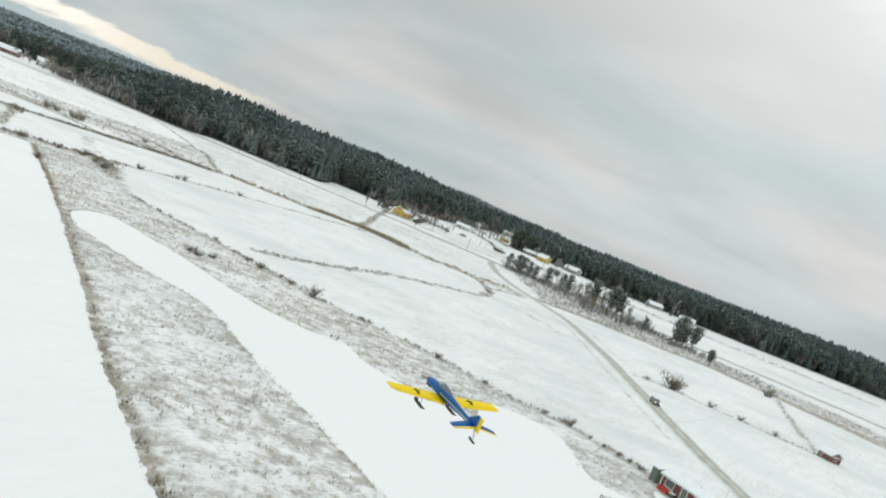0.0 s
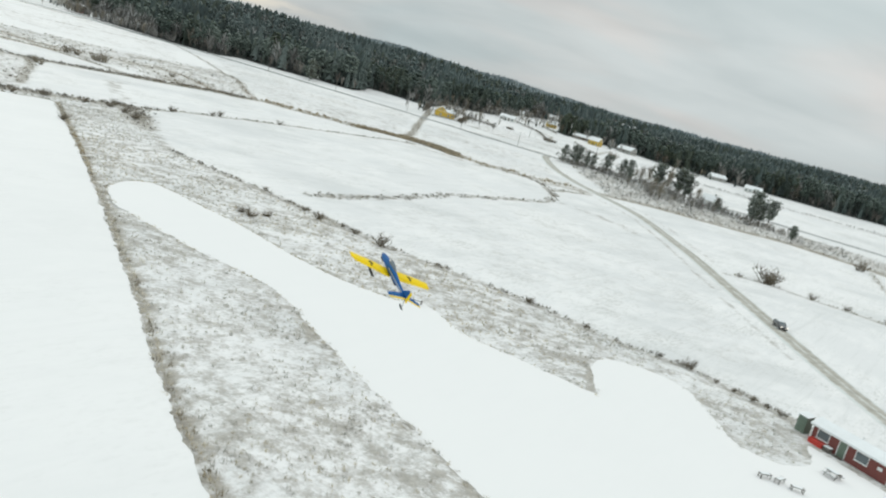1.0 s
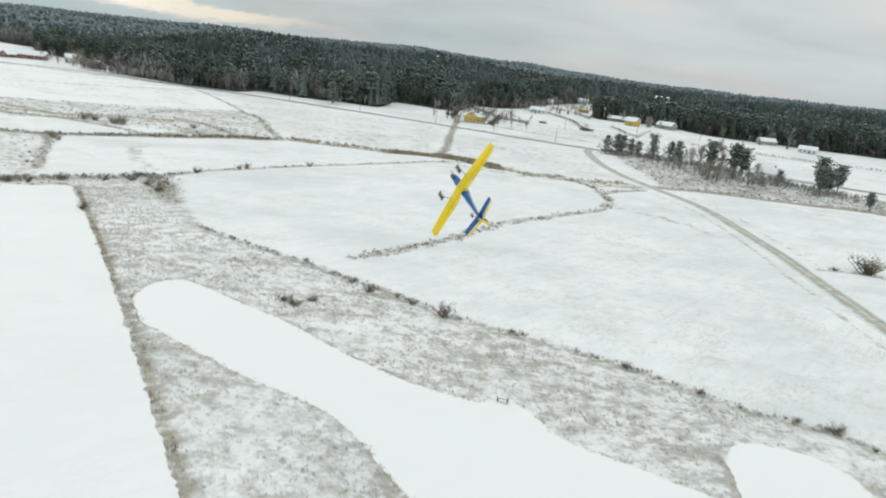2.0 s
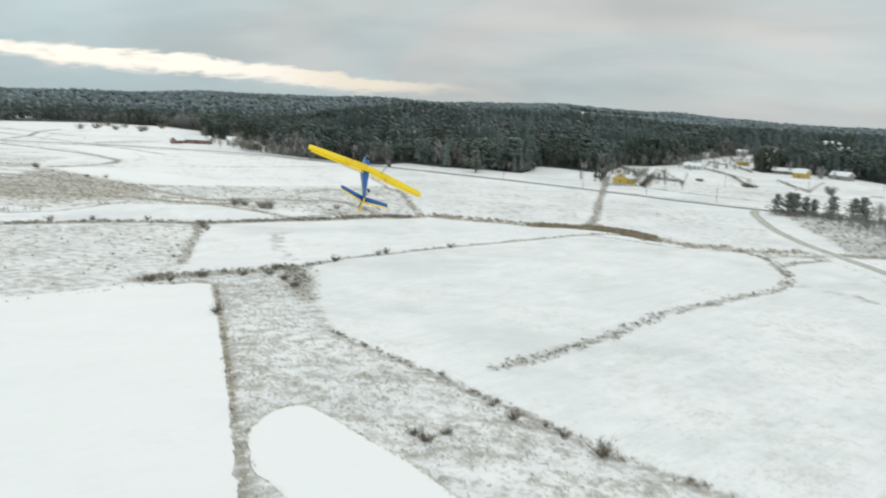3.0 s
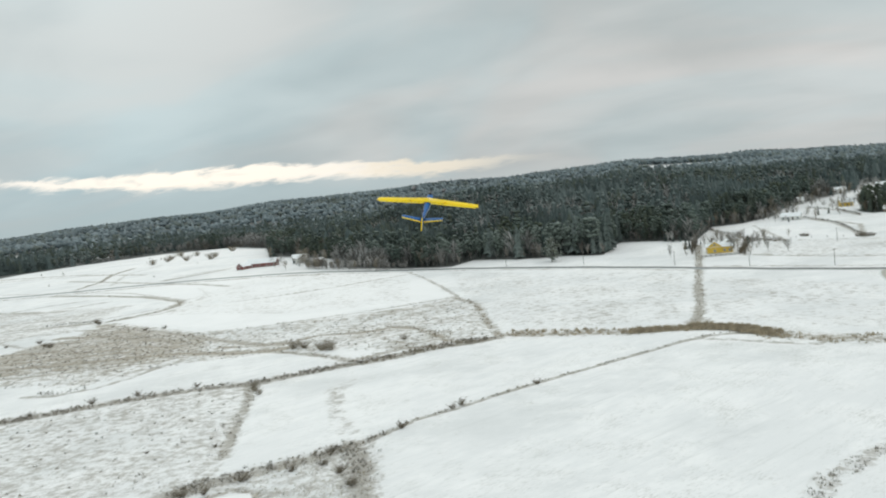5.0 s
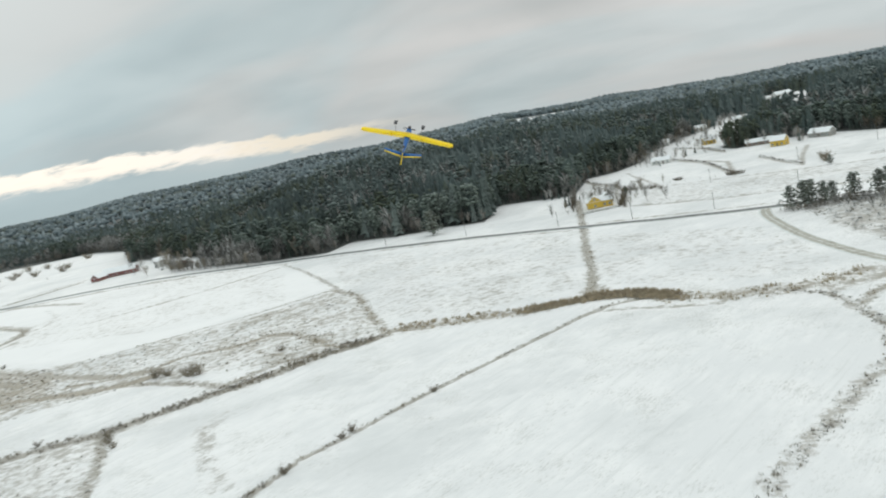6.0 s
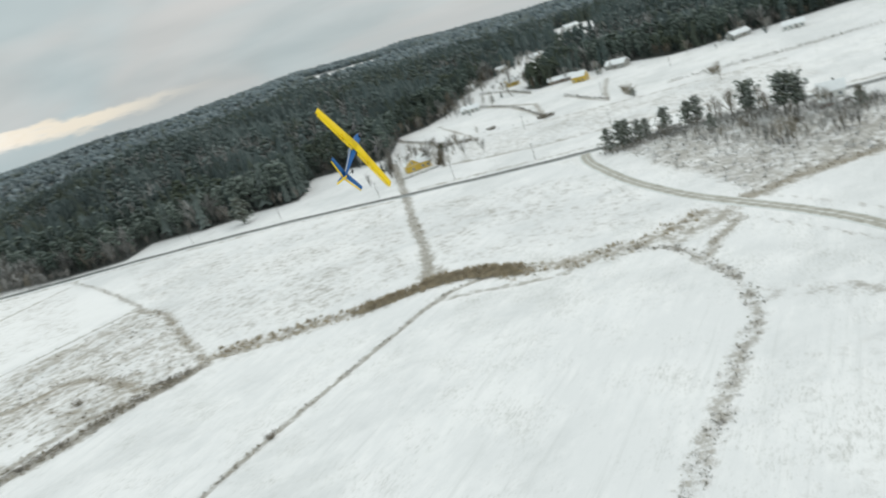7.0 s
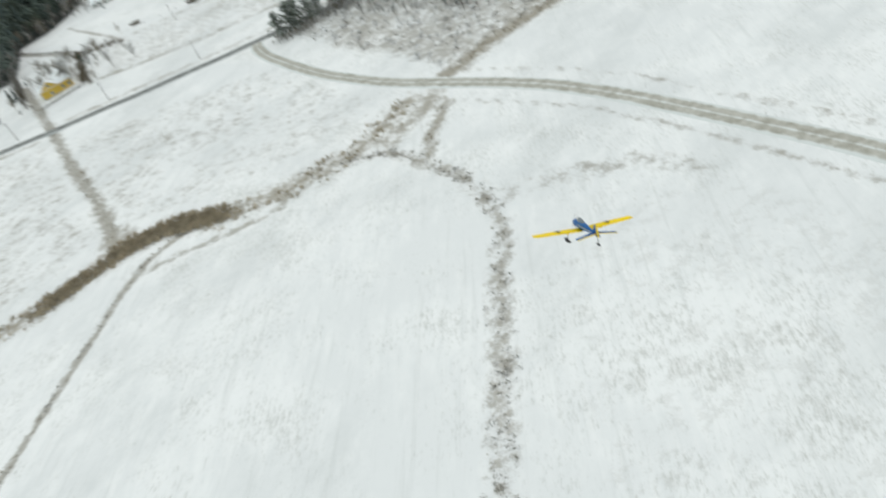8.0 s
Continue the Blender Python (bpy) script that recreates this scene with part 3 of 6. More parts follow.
def forested(x, y):
    """How far a place lies inside the wood, as 0 to 1."""
    f = smooth((y - np.interp(x, *FOREST_EDGE)) / 8 + 0.5)
    for c in CLEARINGS:
        f = f * (1 - spread(x, y, c, 12))
    r = np.hypot(x, y - 100)
    south = smooth((r - 900 - 120 * np.sin(np.arctan2(x, y) * 5)) / 60) * (y < 500)
    gaps = smooth((wobble(x, y, 620, 7.0) - 0.86) / 0.1) * smooth((r - 1100) / 200)
    return np.maximum(f, south) * (1 - gaps)


def steps(a, b, step, lo, hi, grow):
    mid = list(np.arange(a, b + 1e-6, step))
    left, right, d = [], [], step
    p = a
    while p > lo:
        d *= grow
        p -= d
        left.append(p)
    d, p = step, b
    while p < hi:
        d *= grow
        p += d
        right.append(p)
    return np.array(left[::-1] + mid + right)


def mesh_np(name, verts, tris, mats, smoothed=False, attrs=None):
    """A mesh from arrays of places and of faces with the same number of corners."""
    me = bpy.data.meshes.new(name)
    nv, (nf, k) = len(verts), tris.shape
    me.vertices.add(nv)
    me.vertices.foreach_set("co", np.ascontiguousarray(verts, np.float32).ravel())
    me.loops.add(nf * k)
    me.loops.foreach_set("vertex_index", np.ascontiguousarray(tris, np.int32).ravel())
    me.polygons.add(nf)
    me.polygons.foreach_set("loop_start", np.arange(0, nf * k, k, dtype=np.int32))
    me.polygons.foreach_set("use_smooth", np.full(nf, smoothed))
    for key, values in (attrs or {}).items():
        me.attributes.new(key, "FLOAT", "POINT").data.foreach_set("value", np.ascontiguousarray(values, np.float32))
    me.update(calc_edges=True)
    for m in mats:
        me.materials.append(m)
    return me


far_x, far_y = steps(-640, 320, 3.0, -4600, 4600, 1.085), steps(-20, 760, 2.6, -4400, 4600, 1.085)
gx = np.r_[far_x[far_x < -270], np.arange(-270, 130.1, 1.45), far_x[far_x > 131]]
gy = np.r_[far_y[far_y < -20], np.arange(-20, 470.1, 1.45), far_y[far_y > 471]]
X, Y = np.meshgrid(gx, gy)
Z = ground_z(X, Y)
bare, brown = np.zeros(X.shape), np.zeros(X.shape)
for amount, tone, soft, poly in AREAS:
    s = spread(X, Y, poly, soft)
    bare, brown = np.maximum(bare, amount * s), np.maximum(brown, tone * s)
s = inside(X, Y, RUNWAY)
rim = np.exp(-(away(X, Y, RUNWAY, True) / 1.5) ** 2) * (0.55 + 0.35 * wobble(X, Y, 22, 6.0))
bare, brown = np.maximum(bare, 0.95 * np.clip(rim, 0, 1)), np.maximum(brown, 0.35 * np.clip(rim, 0, 1))
for width, amount, tone, line in STRIPS:
    d = away(X, Y, line)
    s = np.exp(-(d / (0.75 * width + 0.4)) ** 2)
    bare = np.maximum(bare, (amount + 0.22) * s)
    brown = brown * (1 - s) + tone * s
    Z = Z - 0.35 * np.exp(-(d / (width + 0.5)) ** 2) * (amount > 0.5)
wood = forested(X, Y)
bare = np.maximum(bare, 0.45 * smooth(1 - np.abs(wood - 0.5) * 2))
fields = 1 - spread(X, Y, RUNWAY, 4)
west = np.array(((-118.6, 220.2), (-99.6, 192.7), (-64.6, 137.7), (-39.6, 96.7), (-28.6, 77.7), (-12.6, 53.7), (9.4, 21.7), (30, -10), (-200, -60), (-260, 60), (-185, 143), (-164, 171.5), (-154, 184), (-145, 198.5), (-134.5, 211)), float)
clean = np.array(((-155, 452), (-205, 415), (-243, 388), (-345, 428), (-338, 468), (-346, 483), (-400, 511), (-450, 530), (-450, 570), (-350, 578), (-250, 558), (-220, 550), (-187, 505)), float)
rough_snow = fields * (1 - 0.85 * spread(X, Y, west, 6)) * (1 - 0.75 * spread(X, Y, clean, 8)) * 0.9
ny, nx = X.shape
idx = np.arange(ny * nx).reshape(ny, nx)
quads = np.stack((idx[:-1, :-1], idx[:-1, 1:], idx[1:, 1:], idx[1:, :-1]), -1).reshape(-1, 4)
ground = new("ground", mesh_np("ground", np.stack((X, Y, Z), -1).reshape(-1, 3), quads, [GROUND], True,
                               dict(bare=bare.ravel(), brown=brown.ravel(), wood=wood.ravel(), rough_snow=rough_snow.ravel())))
tagged(ground, "snow-covered farm fields with dead grass showing along ditches", "ground", kind="structure")


def snow_sheet(name, label, outline, sharp, cell, rough):
    """Untrodden snow with a crisp, slightly uneven edge, a hand's breadth over the rough ground beside it."""
    p = outline
    for _ in range(2):
        q = []
        for i in range(len(p)):
            a, b = p[i], p[(i + 1) % len(p)]
            q += [a, a * 0.5 + b * 0.5] if tuple(a) == sharp else [a * 0.75 + b * 0.25, a * 0.25 + b * 0.75]
        p = np.array(q)
    d = np.r_[0, np.cumsum(np.hypot(*np.diff(np.r_[p, p[:1]], axis=0).T))]
    t = np.arange(0, d[-1], 0.6)
    ring = np.stack([np.interp(t, d, np.r_[p[:, k], p[:1, k]]) for k in (0, 1)], -1)
    r = np.random.default_rng(31)
    ring += r.normal(0, 0.09, ring.shape) + 0.22 * np.stack((wobble(ring[:, 0], ring[:, 1], 6, 1.0), wobble(ring[:, 0], ring[:, 1], 7, 2.0)), -1)
    (x0, y0), (x1, y1) = p.min(0), p.max(0)
    gx, gy = np.meshgrid(np.arange(x0, x1, cell), np.arange(y0, y1, cell))
    gx, gy = gx.ravel(), gy.ravel()
    ok = inside(gx, gy, ring) & (away(gx, gy, ring[::3], True) > 0.9)
    v = [Vector(c) for c in ring] + [Vector(c) for c in zip(gx[ok], gy[ok])]
    n = len(ring)
    co, _, faces, *_ = delaunay_2d_cdt(v, [(k, (k + 1) % n) for k in range(n)], [], 1, 1e-4)
    xy = np.array([tuple(c) for c in co])
    deep = smooth(away(xy[:, 0], xy[:, 1], ring[::2], True) / 0.9)
    z = ground_z(xy[:, 0], xy[:, 1]) + 0.02 + 0.12 * deep
    tri = np.array([f for f in faces if len(f) == 3])
    ob = new(name, mesh_np(name, np.c_[xy, z], tri, [GROUND], True, dict(rough_snow=np.full(len(xy), rough))))
    return tagged(ob, label, name.split("_")[-1], kind="structure")


snow_sheet("runway", "smooth white runway of rolled snow in rough meadow", RUNWAY, (15.4, 104.3), 2.5, 0.0)
snow_sheet("west_field", "smooth snow-covered field with a straight grassy edge", west, (-118.6, 220.2), 3.5, 0.16)


def soft_line(points, step=3.0):
    """The points of a path, rounded at its bends and set out evenly."""
    p = np.array(points, float)
    for _ in range(3):
        q = np.empty((2 * len(p), 2))
        q[0], q[-1] = p[0], p[-1]
        q[1:-1:2] = p[:-1] * 0.75 + p[1:] * 0.25
        q[2:-1:2] = p[:-1] * 0.25 + p[1:] * 0.75
        p = q
    d = np.r_[0, np.cumsum(np.hypot(*np.diff(p, axis=0).T))]
    s = np.linspace(0, d[-1], int(d[-1] / step) + 2)
    return np.stack((np.interp(s, d, p[:, 0]), np.interp(s, d, p[:, 1])), -1)


def road(name, label, mat, width, points, lift=0.10):
    p = soft_line(points)
    t = np.gradient(p, axis=0)
    t /= np.hypot(t[:, 0], t[:, 1])[:, None]
    side = np.stack((t[:, 1], -t[:, 0]), -1)
    across = np.array((-1.35, -1.0, -0.5, 0, 0.5, 1.0, 1.35))
    drop = np.array((-0.30, 0, 0.04, 0.07, 0.04, 0, -0.30))
    xy = p[:, None, :] + side[:, None, :] * (across * width / 2)[None, :, None]
    z = ground_z(xy[..., 0], xy[..., 1]) + lift + drop
    n, k = z.shape
    idx = np.arange(n * k).reshape(n, k)
    q = np.stack((idx[:-1, :-1], idx[:-1, 1:], idx[1:, 1:], idx[1:, :-1]), -1).reshape(-1, 4)
    ob = new(name, mesh_np(name, np.dstack((xy, z)).reshape(-1, 3), q, [mat], True, dict(across=np.tile(across, n))))
    return tagged(ob, label, "road", kind="structure")


GRAVEL_LINE = ((43, 463), (40, 456), (38, 440), (38.6, 424), (40.3, 399), (42.5, 385), (47.5, 361), (57.5, 336), (62.8, 317), (65.6, 300), (67.2, 283), (68.2, 261), (68.5, 240), (67.5, 218), (65.5, 186), (65, 150), (64, 125), (63, 60), (60, -80), (50, -300))
MAIN_LINE = ((-1000, 500), (-800, 520), (-610, 546), (-510, 562), (-450, 577), (-400, 585), (-350, 588), (-300, 580), (-250, 568), (-193, 553), (-153, 541), (-98, 525), (-40, 495), (6, 477), (43, 462), (90, 447), (160, 420), (280, 370), (600, 250))
road("gravel_road", "narrow gravel farm road with slushy wheel lanes", GRAVEL, 4.7, GRAVEL_LINE)
road("road", "salted tarmac country road between snowy fields", TARMAC, 5.2, MAIN_LINE, 0.16)

# ---- woods ----
rng = np.random.default_rng(4)


def cone_layers(h, layers, sides, spread_r, bare_share, seed):
    """Spruce: drooping ragged skirts, one over the other, on a thin trunk. Faces are triangles."""
    r = np.random.default_rng(seed)
    v, f = [], []
    for i in range(layers):
        u = i / layers
        z0 = h * (bare_share + (1 - bare_share) * u) - 0.03 * h
        z1 = h * (bare_share + (1 - bare_share) * min(1, u + 1.75 / layers))
        rad = spread_r * (1 - u) ** 0.8 * r.uniform(0.85, 1.15) + 0.02 * h
        base = len(v)
        v.append((r.normal(0, 0.05), r.normal(0, 0.05), z1))
        for k in range(2 * sides):
            a = math.pi * k / sides + r.uniform(-0.12, 0.12)
            q = rad * (r.uniform(0.9, 1.2) if k % 2 else r.uniform(0.45, 0.72))
            v.append((q * math.cos(a), q * math.sin(a), z0 + (0.0 if k % 2 else 0.05 * h) + r.uniform(-0.02, 0.02) * h))
        for k in range(2 * sides):
            f.append((base, base + 1 + k, base + 1 + (k + 1) % (2 * sides)))
    base = len(v)
    for z, q in ((0, 0.014 * h), (h * 0.8, 0.004 * h)):
        for k in range(3):
            v.append((q * math.cos(2.1 * k), q * math.sin(2.1 * k), z))
    for k in range(3):
        j = (k + 1) % 3
        f += [(base + k, base + j, base + 3 + j), (base + k, base + 3 + j, base + 3 + k)]
    return np.array(v), np.array(f)


def clump(r, c, s, flat=0.75, n=5):
    """A ragged tuft of needles: an uneven eight- to twelve-faced lump with points."""
    v = [(0, 0, flat), (0, 0, -flat * 0.7)]
    for k in range(n):
        a = 2 * math.pi * k / n + r.uniform(-0.3, 0.3)
        q = r.uniform(0.6, 1.25)
        v.append((q * math.cos(a), q * math.sin(a), r.uniform(-0.35, 0.25)))
    v = np.array(v) * s * r.uniform(0.8, 1.2, 3) + c
    f = []
    for k in range(n):
        f += [(0, 2 + k, 2 + (k + 1) % n), (1, 2 + (k + 1) % n, 2 + k)]
    return v, np.array(f)


def round_crown(h, count, seed, low=0.4, width=0.2, size=0.075):
    """Scots pine: a bare trunk and an uneven crown of needle clumps."""
    r = np.random.default_rng(seed)
    v, f, n = [], [], 0
    for _ in range(count):
        u = r.uniform(0, 1)
        rad = width * h * math.sqrt(max(0.05, 1 - (2 * u - 0.75) ** 2 / 1.7)) * r.uniform(0.3, 1.0)
        a = r.uniform(0, 2 * math.pi)
        c = np.array((rad * math.cos(a), rad * math.sin(a), h * (low + (0.97 - low) * u)))
        cv, cf = clump(r, c, h * size * r.uniform(0.7, 1.4), 0.85, 4 if count < 10 else 5)
        v.append(cv)
        f.append(cf + n)
        n += len(cv)
    tv, q = [], 0.016 * h
    for z, s in ((0, 1.0), (h * 0.9, 0.35)):
        tv += [(q * s * math.cos(1.57 * k), q * s * math.sin(1.57 * k), z) for k in range(4)]
    v.append(np.array(tv))
    f.append(np.array([(k, (k + 1) % 4, 4 + (k + 1) % 4) for k in range(4)] + [(k, 4 + (k + 1) % 4, 4 + k) for k in range(4)]) + n)
    return np.concatenate(v), np.concatenate(f)


def twig_crown(h, count, seed, thin=1.0):
    """A leafless broadleaf tree: a trunk and a fan of thin rising twigs."""
    r = np.random.default_rng(seed)
    v, f, n = [], [], 0
    for i in range(count):
        a, u = r.uniform(0, 2 * math.pi), r.uniform(0.2, 0.85)
        p = np.array((0, 0, h * u * 0.8))
        out = np.array((math.cos(a), math.sin(a), r.uniform(0.7, 1.7)))
        q = p + out * h * r.uniform(0.12, 0.26)
        w = np.array((-math.sin(a), math.cos(a), 0)) * h * r.uniform(0.010, 0.022) * thin
        v += [p - w * 0.4, p + w * 0.4, q + w * 1.2, q - w * 1.2, q + out * h * 0.09]
        f += [(n, n + 1, n + 2), (n, n + 2, n + 3), (n + 3, n + 2, n + 4)]
        n += 5
    q = 0.012 * h
    for z, s in ((0, 1.0), (h * 0.85, 0.3)):
        v += [np.array((q * s * math.cos(2.1 * k), q * s * math.sin(2.1 * k), z)) for k in range(3)]
    for k in range(3):
        j = (k + 1) % 3
        f += [(n + k, n + j, n + 3 + j), (n + k, n + 3 + j, n + 3 + k)]
    return np.array(v), np.array(f)


def plant(name, label, mat, kinds, px, py, sizes, rng, category="wood", sink=0.2, rounded=False):
    """Sets one of the kinds at each place and joins them all in one mesh."""
    which = rng.integers(0, len(kinds), len(px))
    turn = rng.uniform(0, 2 * math.pi, len(px))
    tint = np.clip(0.42 + 0.36 * wobble(px, py, 85, 8.0) + 0.26 * wobble(px, py, 260, 9.0) + rng.normal(0, 0.20, len(px)), 0, 1)
    pz = ground_z(px, py) - sink
    vs, fs, ts, n = [], [], [], 0
    for k, (kv, kf) in enumerate(kinds):
        i = np.nonzero(which == k)[0]
        if not len(i):
            continue
        c, s = np.cos(turn[i])[:, None], np.sin(turn[i])[:, None]
        w = sizes[i][:, None] * rng.uniform(0.85, 1.2, len(i))[:, None]
        x = (kv[:, 0] * c - kv[:, 1] * s) * w + px[i][:, None]
        y = (kv[:, 0] * s + kv[:, 1] * c) * w + py[i][:, None]
        z = kv[:, 2] * sizes[i][:, None] + pz[i][:, None]
        vs.append(np.stack((x, y, z), -1).reshape(-1, 3))
        fs.append((kf[None] + (np.arange(len(i)) * len(kv))[:, None, None] + n).reshape(-1, 3))
        ts.append(np.repeat(tint[i], len(kv)))
        n += len(i) * len(kv)
    ob = new(name, mesh_np(name, np.concatenate(vs), np.concatenate(fs), [mat], rounded, dict(tint=np.concatenate(ts))))
    return tagged(ob, label, category, kind="stuff")


def scatter(x0, x1, y0, y1, gap, keep):
    """Places on a loosened grid, kept where keep(x, y) says so (0 to 1)."""
    gx, gy = np.meshgrid(np.arange(x0, x1, gap), np.arange(y0, y1, gap))
    x = gx.ravel() + rng.uniform(-0.45, 0.45, gx.size) * gap
    y = gy.ravel() + rng.uniform(-0.45, 0.45, gx.size) * gap
    ok = rng.uniform(0, 1, x.size) < keep(x, y)
    return x[ok], y[ok]


def depth(x, y):
    return y - np.interp(x, *FOREST_EDGE)


def sector(x, y):
    a = np.degrees(np.arctan2(x + 20, y - 100))
    return (a > -72) & (a < 62)


def along(line, width, per_metre, r, gaps=True):
    d = np.r_[0, np.cumsum(np.hypot(*np.diff(line, axis=0).T))]
    s = r.uniform(0, d[-1], int(d[-1] * per_metre))
    gap = wobble(s, s * 0.3, 9, 2.0)
    if gaps:
        s = s[gap > r.uniform(-1.2, 0.9, len(s))]
    return np.interp(s, d, line[:, 0]) + r.uniform(-0.7, 0.7, len(s)) * width, np.interp(s, d, line[:, 1]) + r.uniform(-0.7, 0.7, len(s)) * width


SPRUCES = [cone_layers(1.0, 8, 5, 0.17, 0.08, k) for k in range(7)]
PINES = [round_crown(1.0, 22 + k, 20 + k, 0.22 + 0.05 * k, 0.13 + 0.012 * k, 0.062) for k in range(7)]
BARE = [twig_crown(1.0, 34, 40 + k) for k in range(5)]
FINE_BARE = [twig_crown(1.0, 48, 140 + k, 0.6) for k in range(5)]
SMALL = [cone_layers(1.0, 3, 4, 0.22, 0.05, 60 + k) for k in range(5)]

# the wood's front, its body, and the hills behind
in_front = lambda x, y: (forested(x, y) > 0.5) * (depth(x, y) < 75) * (x > -720) * (x < 460)
x, y = scatter(-720, 460, 480, 1080, 4.9, in_front)
kind = 0.5 + rng.normal(0, 0.20, len(x)) + 0.40 * wobble(x, y, 95, 3.0) + 0.22 * wobble(x, y, 38, 11.0) - 0.36 * (x < -190) * (depth(x, y) < 45) - 0.16 * (depth(x, y) < 12) - 0.25 * (x < -480)
for name, label, mat, kinds, ok, lo, hi in (
        ("spruce_wood", "dense dark spruce wood dusted with snow", SPRUCE, SPRUCES, kind > 0.60, 10, 22),
        ("pine_wood", "tall dark pines at the wood's edge", PINE, PINES, (kind <= 0.60) & (kind > 0.10), 11, 20),
        ("bare_wood", "grey leafless birches along the wood's edge", BIRCH, BARE, kind <= 0.10, 8, 17)):
    tall = 1 + 0.16 * wobble(x[ok], y[ok], 48, 12.0) + 0.18 * np.exp(-(np.hypot(x[ok] + 105, y[ok] - 585) / 28) ** 2)
    plant(name, label, mat, kinds, x[ok], y[ok], rng.uniform(lo, hi, ok.sum()) * tall, rng, rounded=name == "pine_wood")
x, y = scatter(-720, 460, 480, 1080, 3.2, lambda x, y: 0.42 * (np.abs(depth(x, y) + 1) < 5) * (0.55 + 0.45 * wobble(x, y, 40, 1.0)) * (forested(x, y) > 0.02))
plant("edge_birches", "slender brown-grey birches and young growth before the conifers", BIRCH_EDGE, BARE, x, y, rng.uniform(3.0, 11.0, len(x)), rng)
thin_out = lambda x, y: smooth((np.hypot(x, y - 100) - 1200) / 450)
in_body = lambda x, y: (forested(x, y) > 0.5) * (depth(x, y) >= 75) * (1 - thin_out(x, y)) * sector(x, y)
x, y = scatter(-1450, 1150, 560, 1760, 8.2, in_body)
kind = 0.45 + rng.normal(0, 0.18, len(x)) + 0.38 * wobble(x, y, 150, 6.0) + 0.2 * wobble(x, y, 60, 13.0)
# HILL_SPRUCE and HILL_PINE carry a little distance haze in their colour
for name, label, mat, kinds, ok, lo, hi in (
        ("hill_spruces", "spruces covering the hillside, dusted with snow, slight haze put in their colour", HILL_SPRUCE, SMALL, kind > 0.50, 11, 22),
        ("hill_pines", "pines on the hillside, crowns greyed by haze put in their colour", HILL_PINE, [round_crown(1.0, 6, 90 + k, 0.35, 0.17, 0.115) for k in range(5)], (kind <= 0.50) & (kind > 0.22), 11, 19),
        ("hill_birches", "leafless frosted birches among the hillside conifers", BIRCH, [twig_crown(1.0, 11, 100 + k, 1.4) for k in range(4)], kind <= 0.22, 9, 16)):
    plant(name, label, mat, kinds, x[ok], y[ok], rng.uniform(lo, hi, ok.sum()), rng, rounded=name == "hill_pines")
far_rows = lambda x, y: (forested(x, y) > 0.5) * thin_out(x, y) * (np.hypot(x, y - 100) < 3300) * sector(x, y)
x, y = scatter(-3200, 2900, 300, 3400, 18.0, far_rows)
# the paler blue-grey here is haze put into the crowns' colour, besides the snow
plant("far_wood", "distant wooded hills under thin snow, haze put in their colour", FAR_WOOD, [cone_layers(1.0, 1, 3, 0.36, 0.0, 120 + k) for k in range(2)] + [clump(np.random.default_rng(130 + k), np.array((0, 0, 0.42)), 0.54, 0.9) for k in range(5)], x, y, rng.uniform(10, 19, len(x)), rng, rounded=True)
# leafless garden and edge trees round the village and the farms
near_homes = lambda x, y: np.exp(-(np.minimum.reduce([np.hypot(x - a, y - c) for a, c in ((25, 712), (40, 838), (72, 790), (95, 712), (125, 695), (-345, 645), (-18, 565), (185, 1000), (200, 650), (50, 868), (85, 897), (128, 715), (124, 909), (215, 1105))]) / 22) ** 2) * 0.55 + 0.5 * (np.abs(depth(x, y)) < 9) * (x < 60) * (x > -60)
x, y = scatter(-450, 260, 270, 1040, 5.0, near_homes)
plant("garden_trees", "bare frosted garden trees and scrub round houses", FROST_TWIG, FINE_BARE, x, y, rng.uniform(3.0, 11, len(x)), rng)
x, y = scatter(-450, 260, 270, 1040, 6.5, lambda x, y: near_homes(x, y) * 0.42)
plant("garden_spruces", "small dark spruces and garden shrubs among the houses", SPRUCE, SPRUCES, x, y, rng.uniform(2.0, 7.0, len(x)), rng)
x, y = along(np.array(((-332, 622), (-318, 606), (-290, 592), (-262, 580), (-225, 568)), float), 6.0, 1.6, rng)
plant("roadside_birches", "slender frosted birches between the road and the farm", FROST_TWIG, FINE_BARE, x, y, rng.uniform(3.5, 9.5, len(x)), rng)
x, y = along(np.array(((-40.0, 553), (-39.5, 600), (-40, 640)), float), 1.6, 1.2, rng)
plant("track_trees", "grey leafless trees along the farm track", BIRCH_EDGE, FINE_BARE, x, y, rng.uniform(2.5, 6.0, len(x)), rng)
x, y = scatter(-740, -380, 600, 860, 30.0, lambda x, y: 0.16 * (forested(x, y) < 0.1))
plant("field_bushes", "scattered dark bushes on distant pasture", TWIG, BARE, x, y, rng.uniform(2.0, 4.5, len(x)), rng)

# ---- helpers for things ----
def gz(x, y):
    return float(ground_z(np.array([x]), np.array([y]))[0])


def root(name, m, label, category, group="", kind=""):
    ob = new(name)
    ob.matrix_basis = m
    return tagged(ob, label, category, group, kind)


def part(name, bm, mat, parent, label="", at=None):
    me = bpy.data.meshes.new(name)
    bm.to_mesh(me)
    bm.free()
    me.materials.append(mat)
    ob = new(name, me)
    ob.parent = parent
    if at is not None:
        ob.matrix_basis = at
    if label:
        ob["label"] = label
    return ob


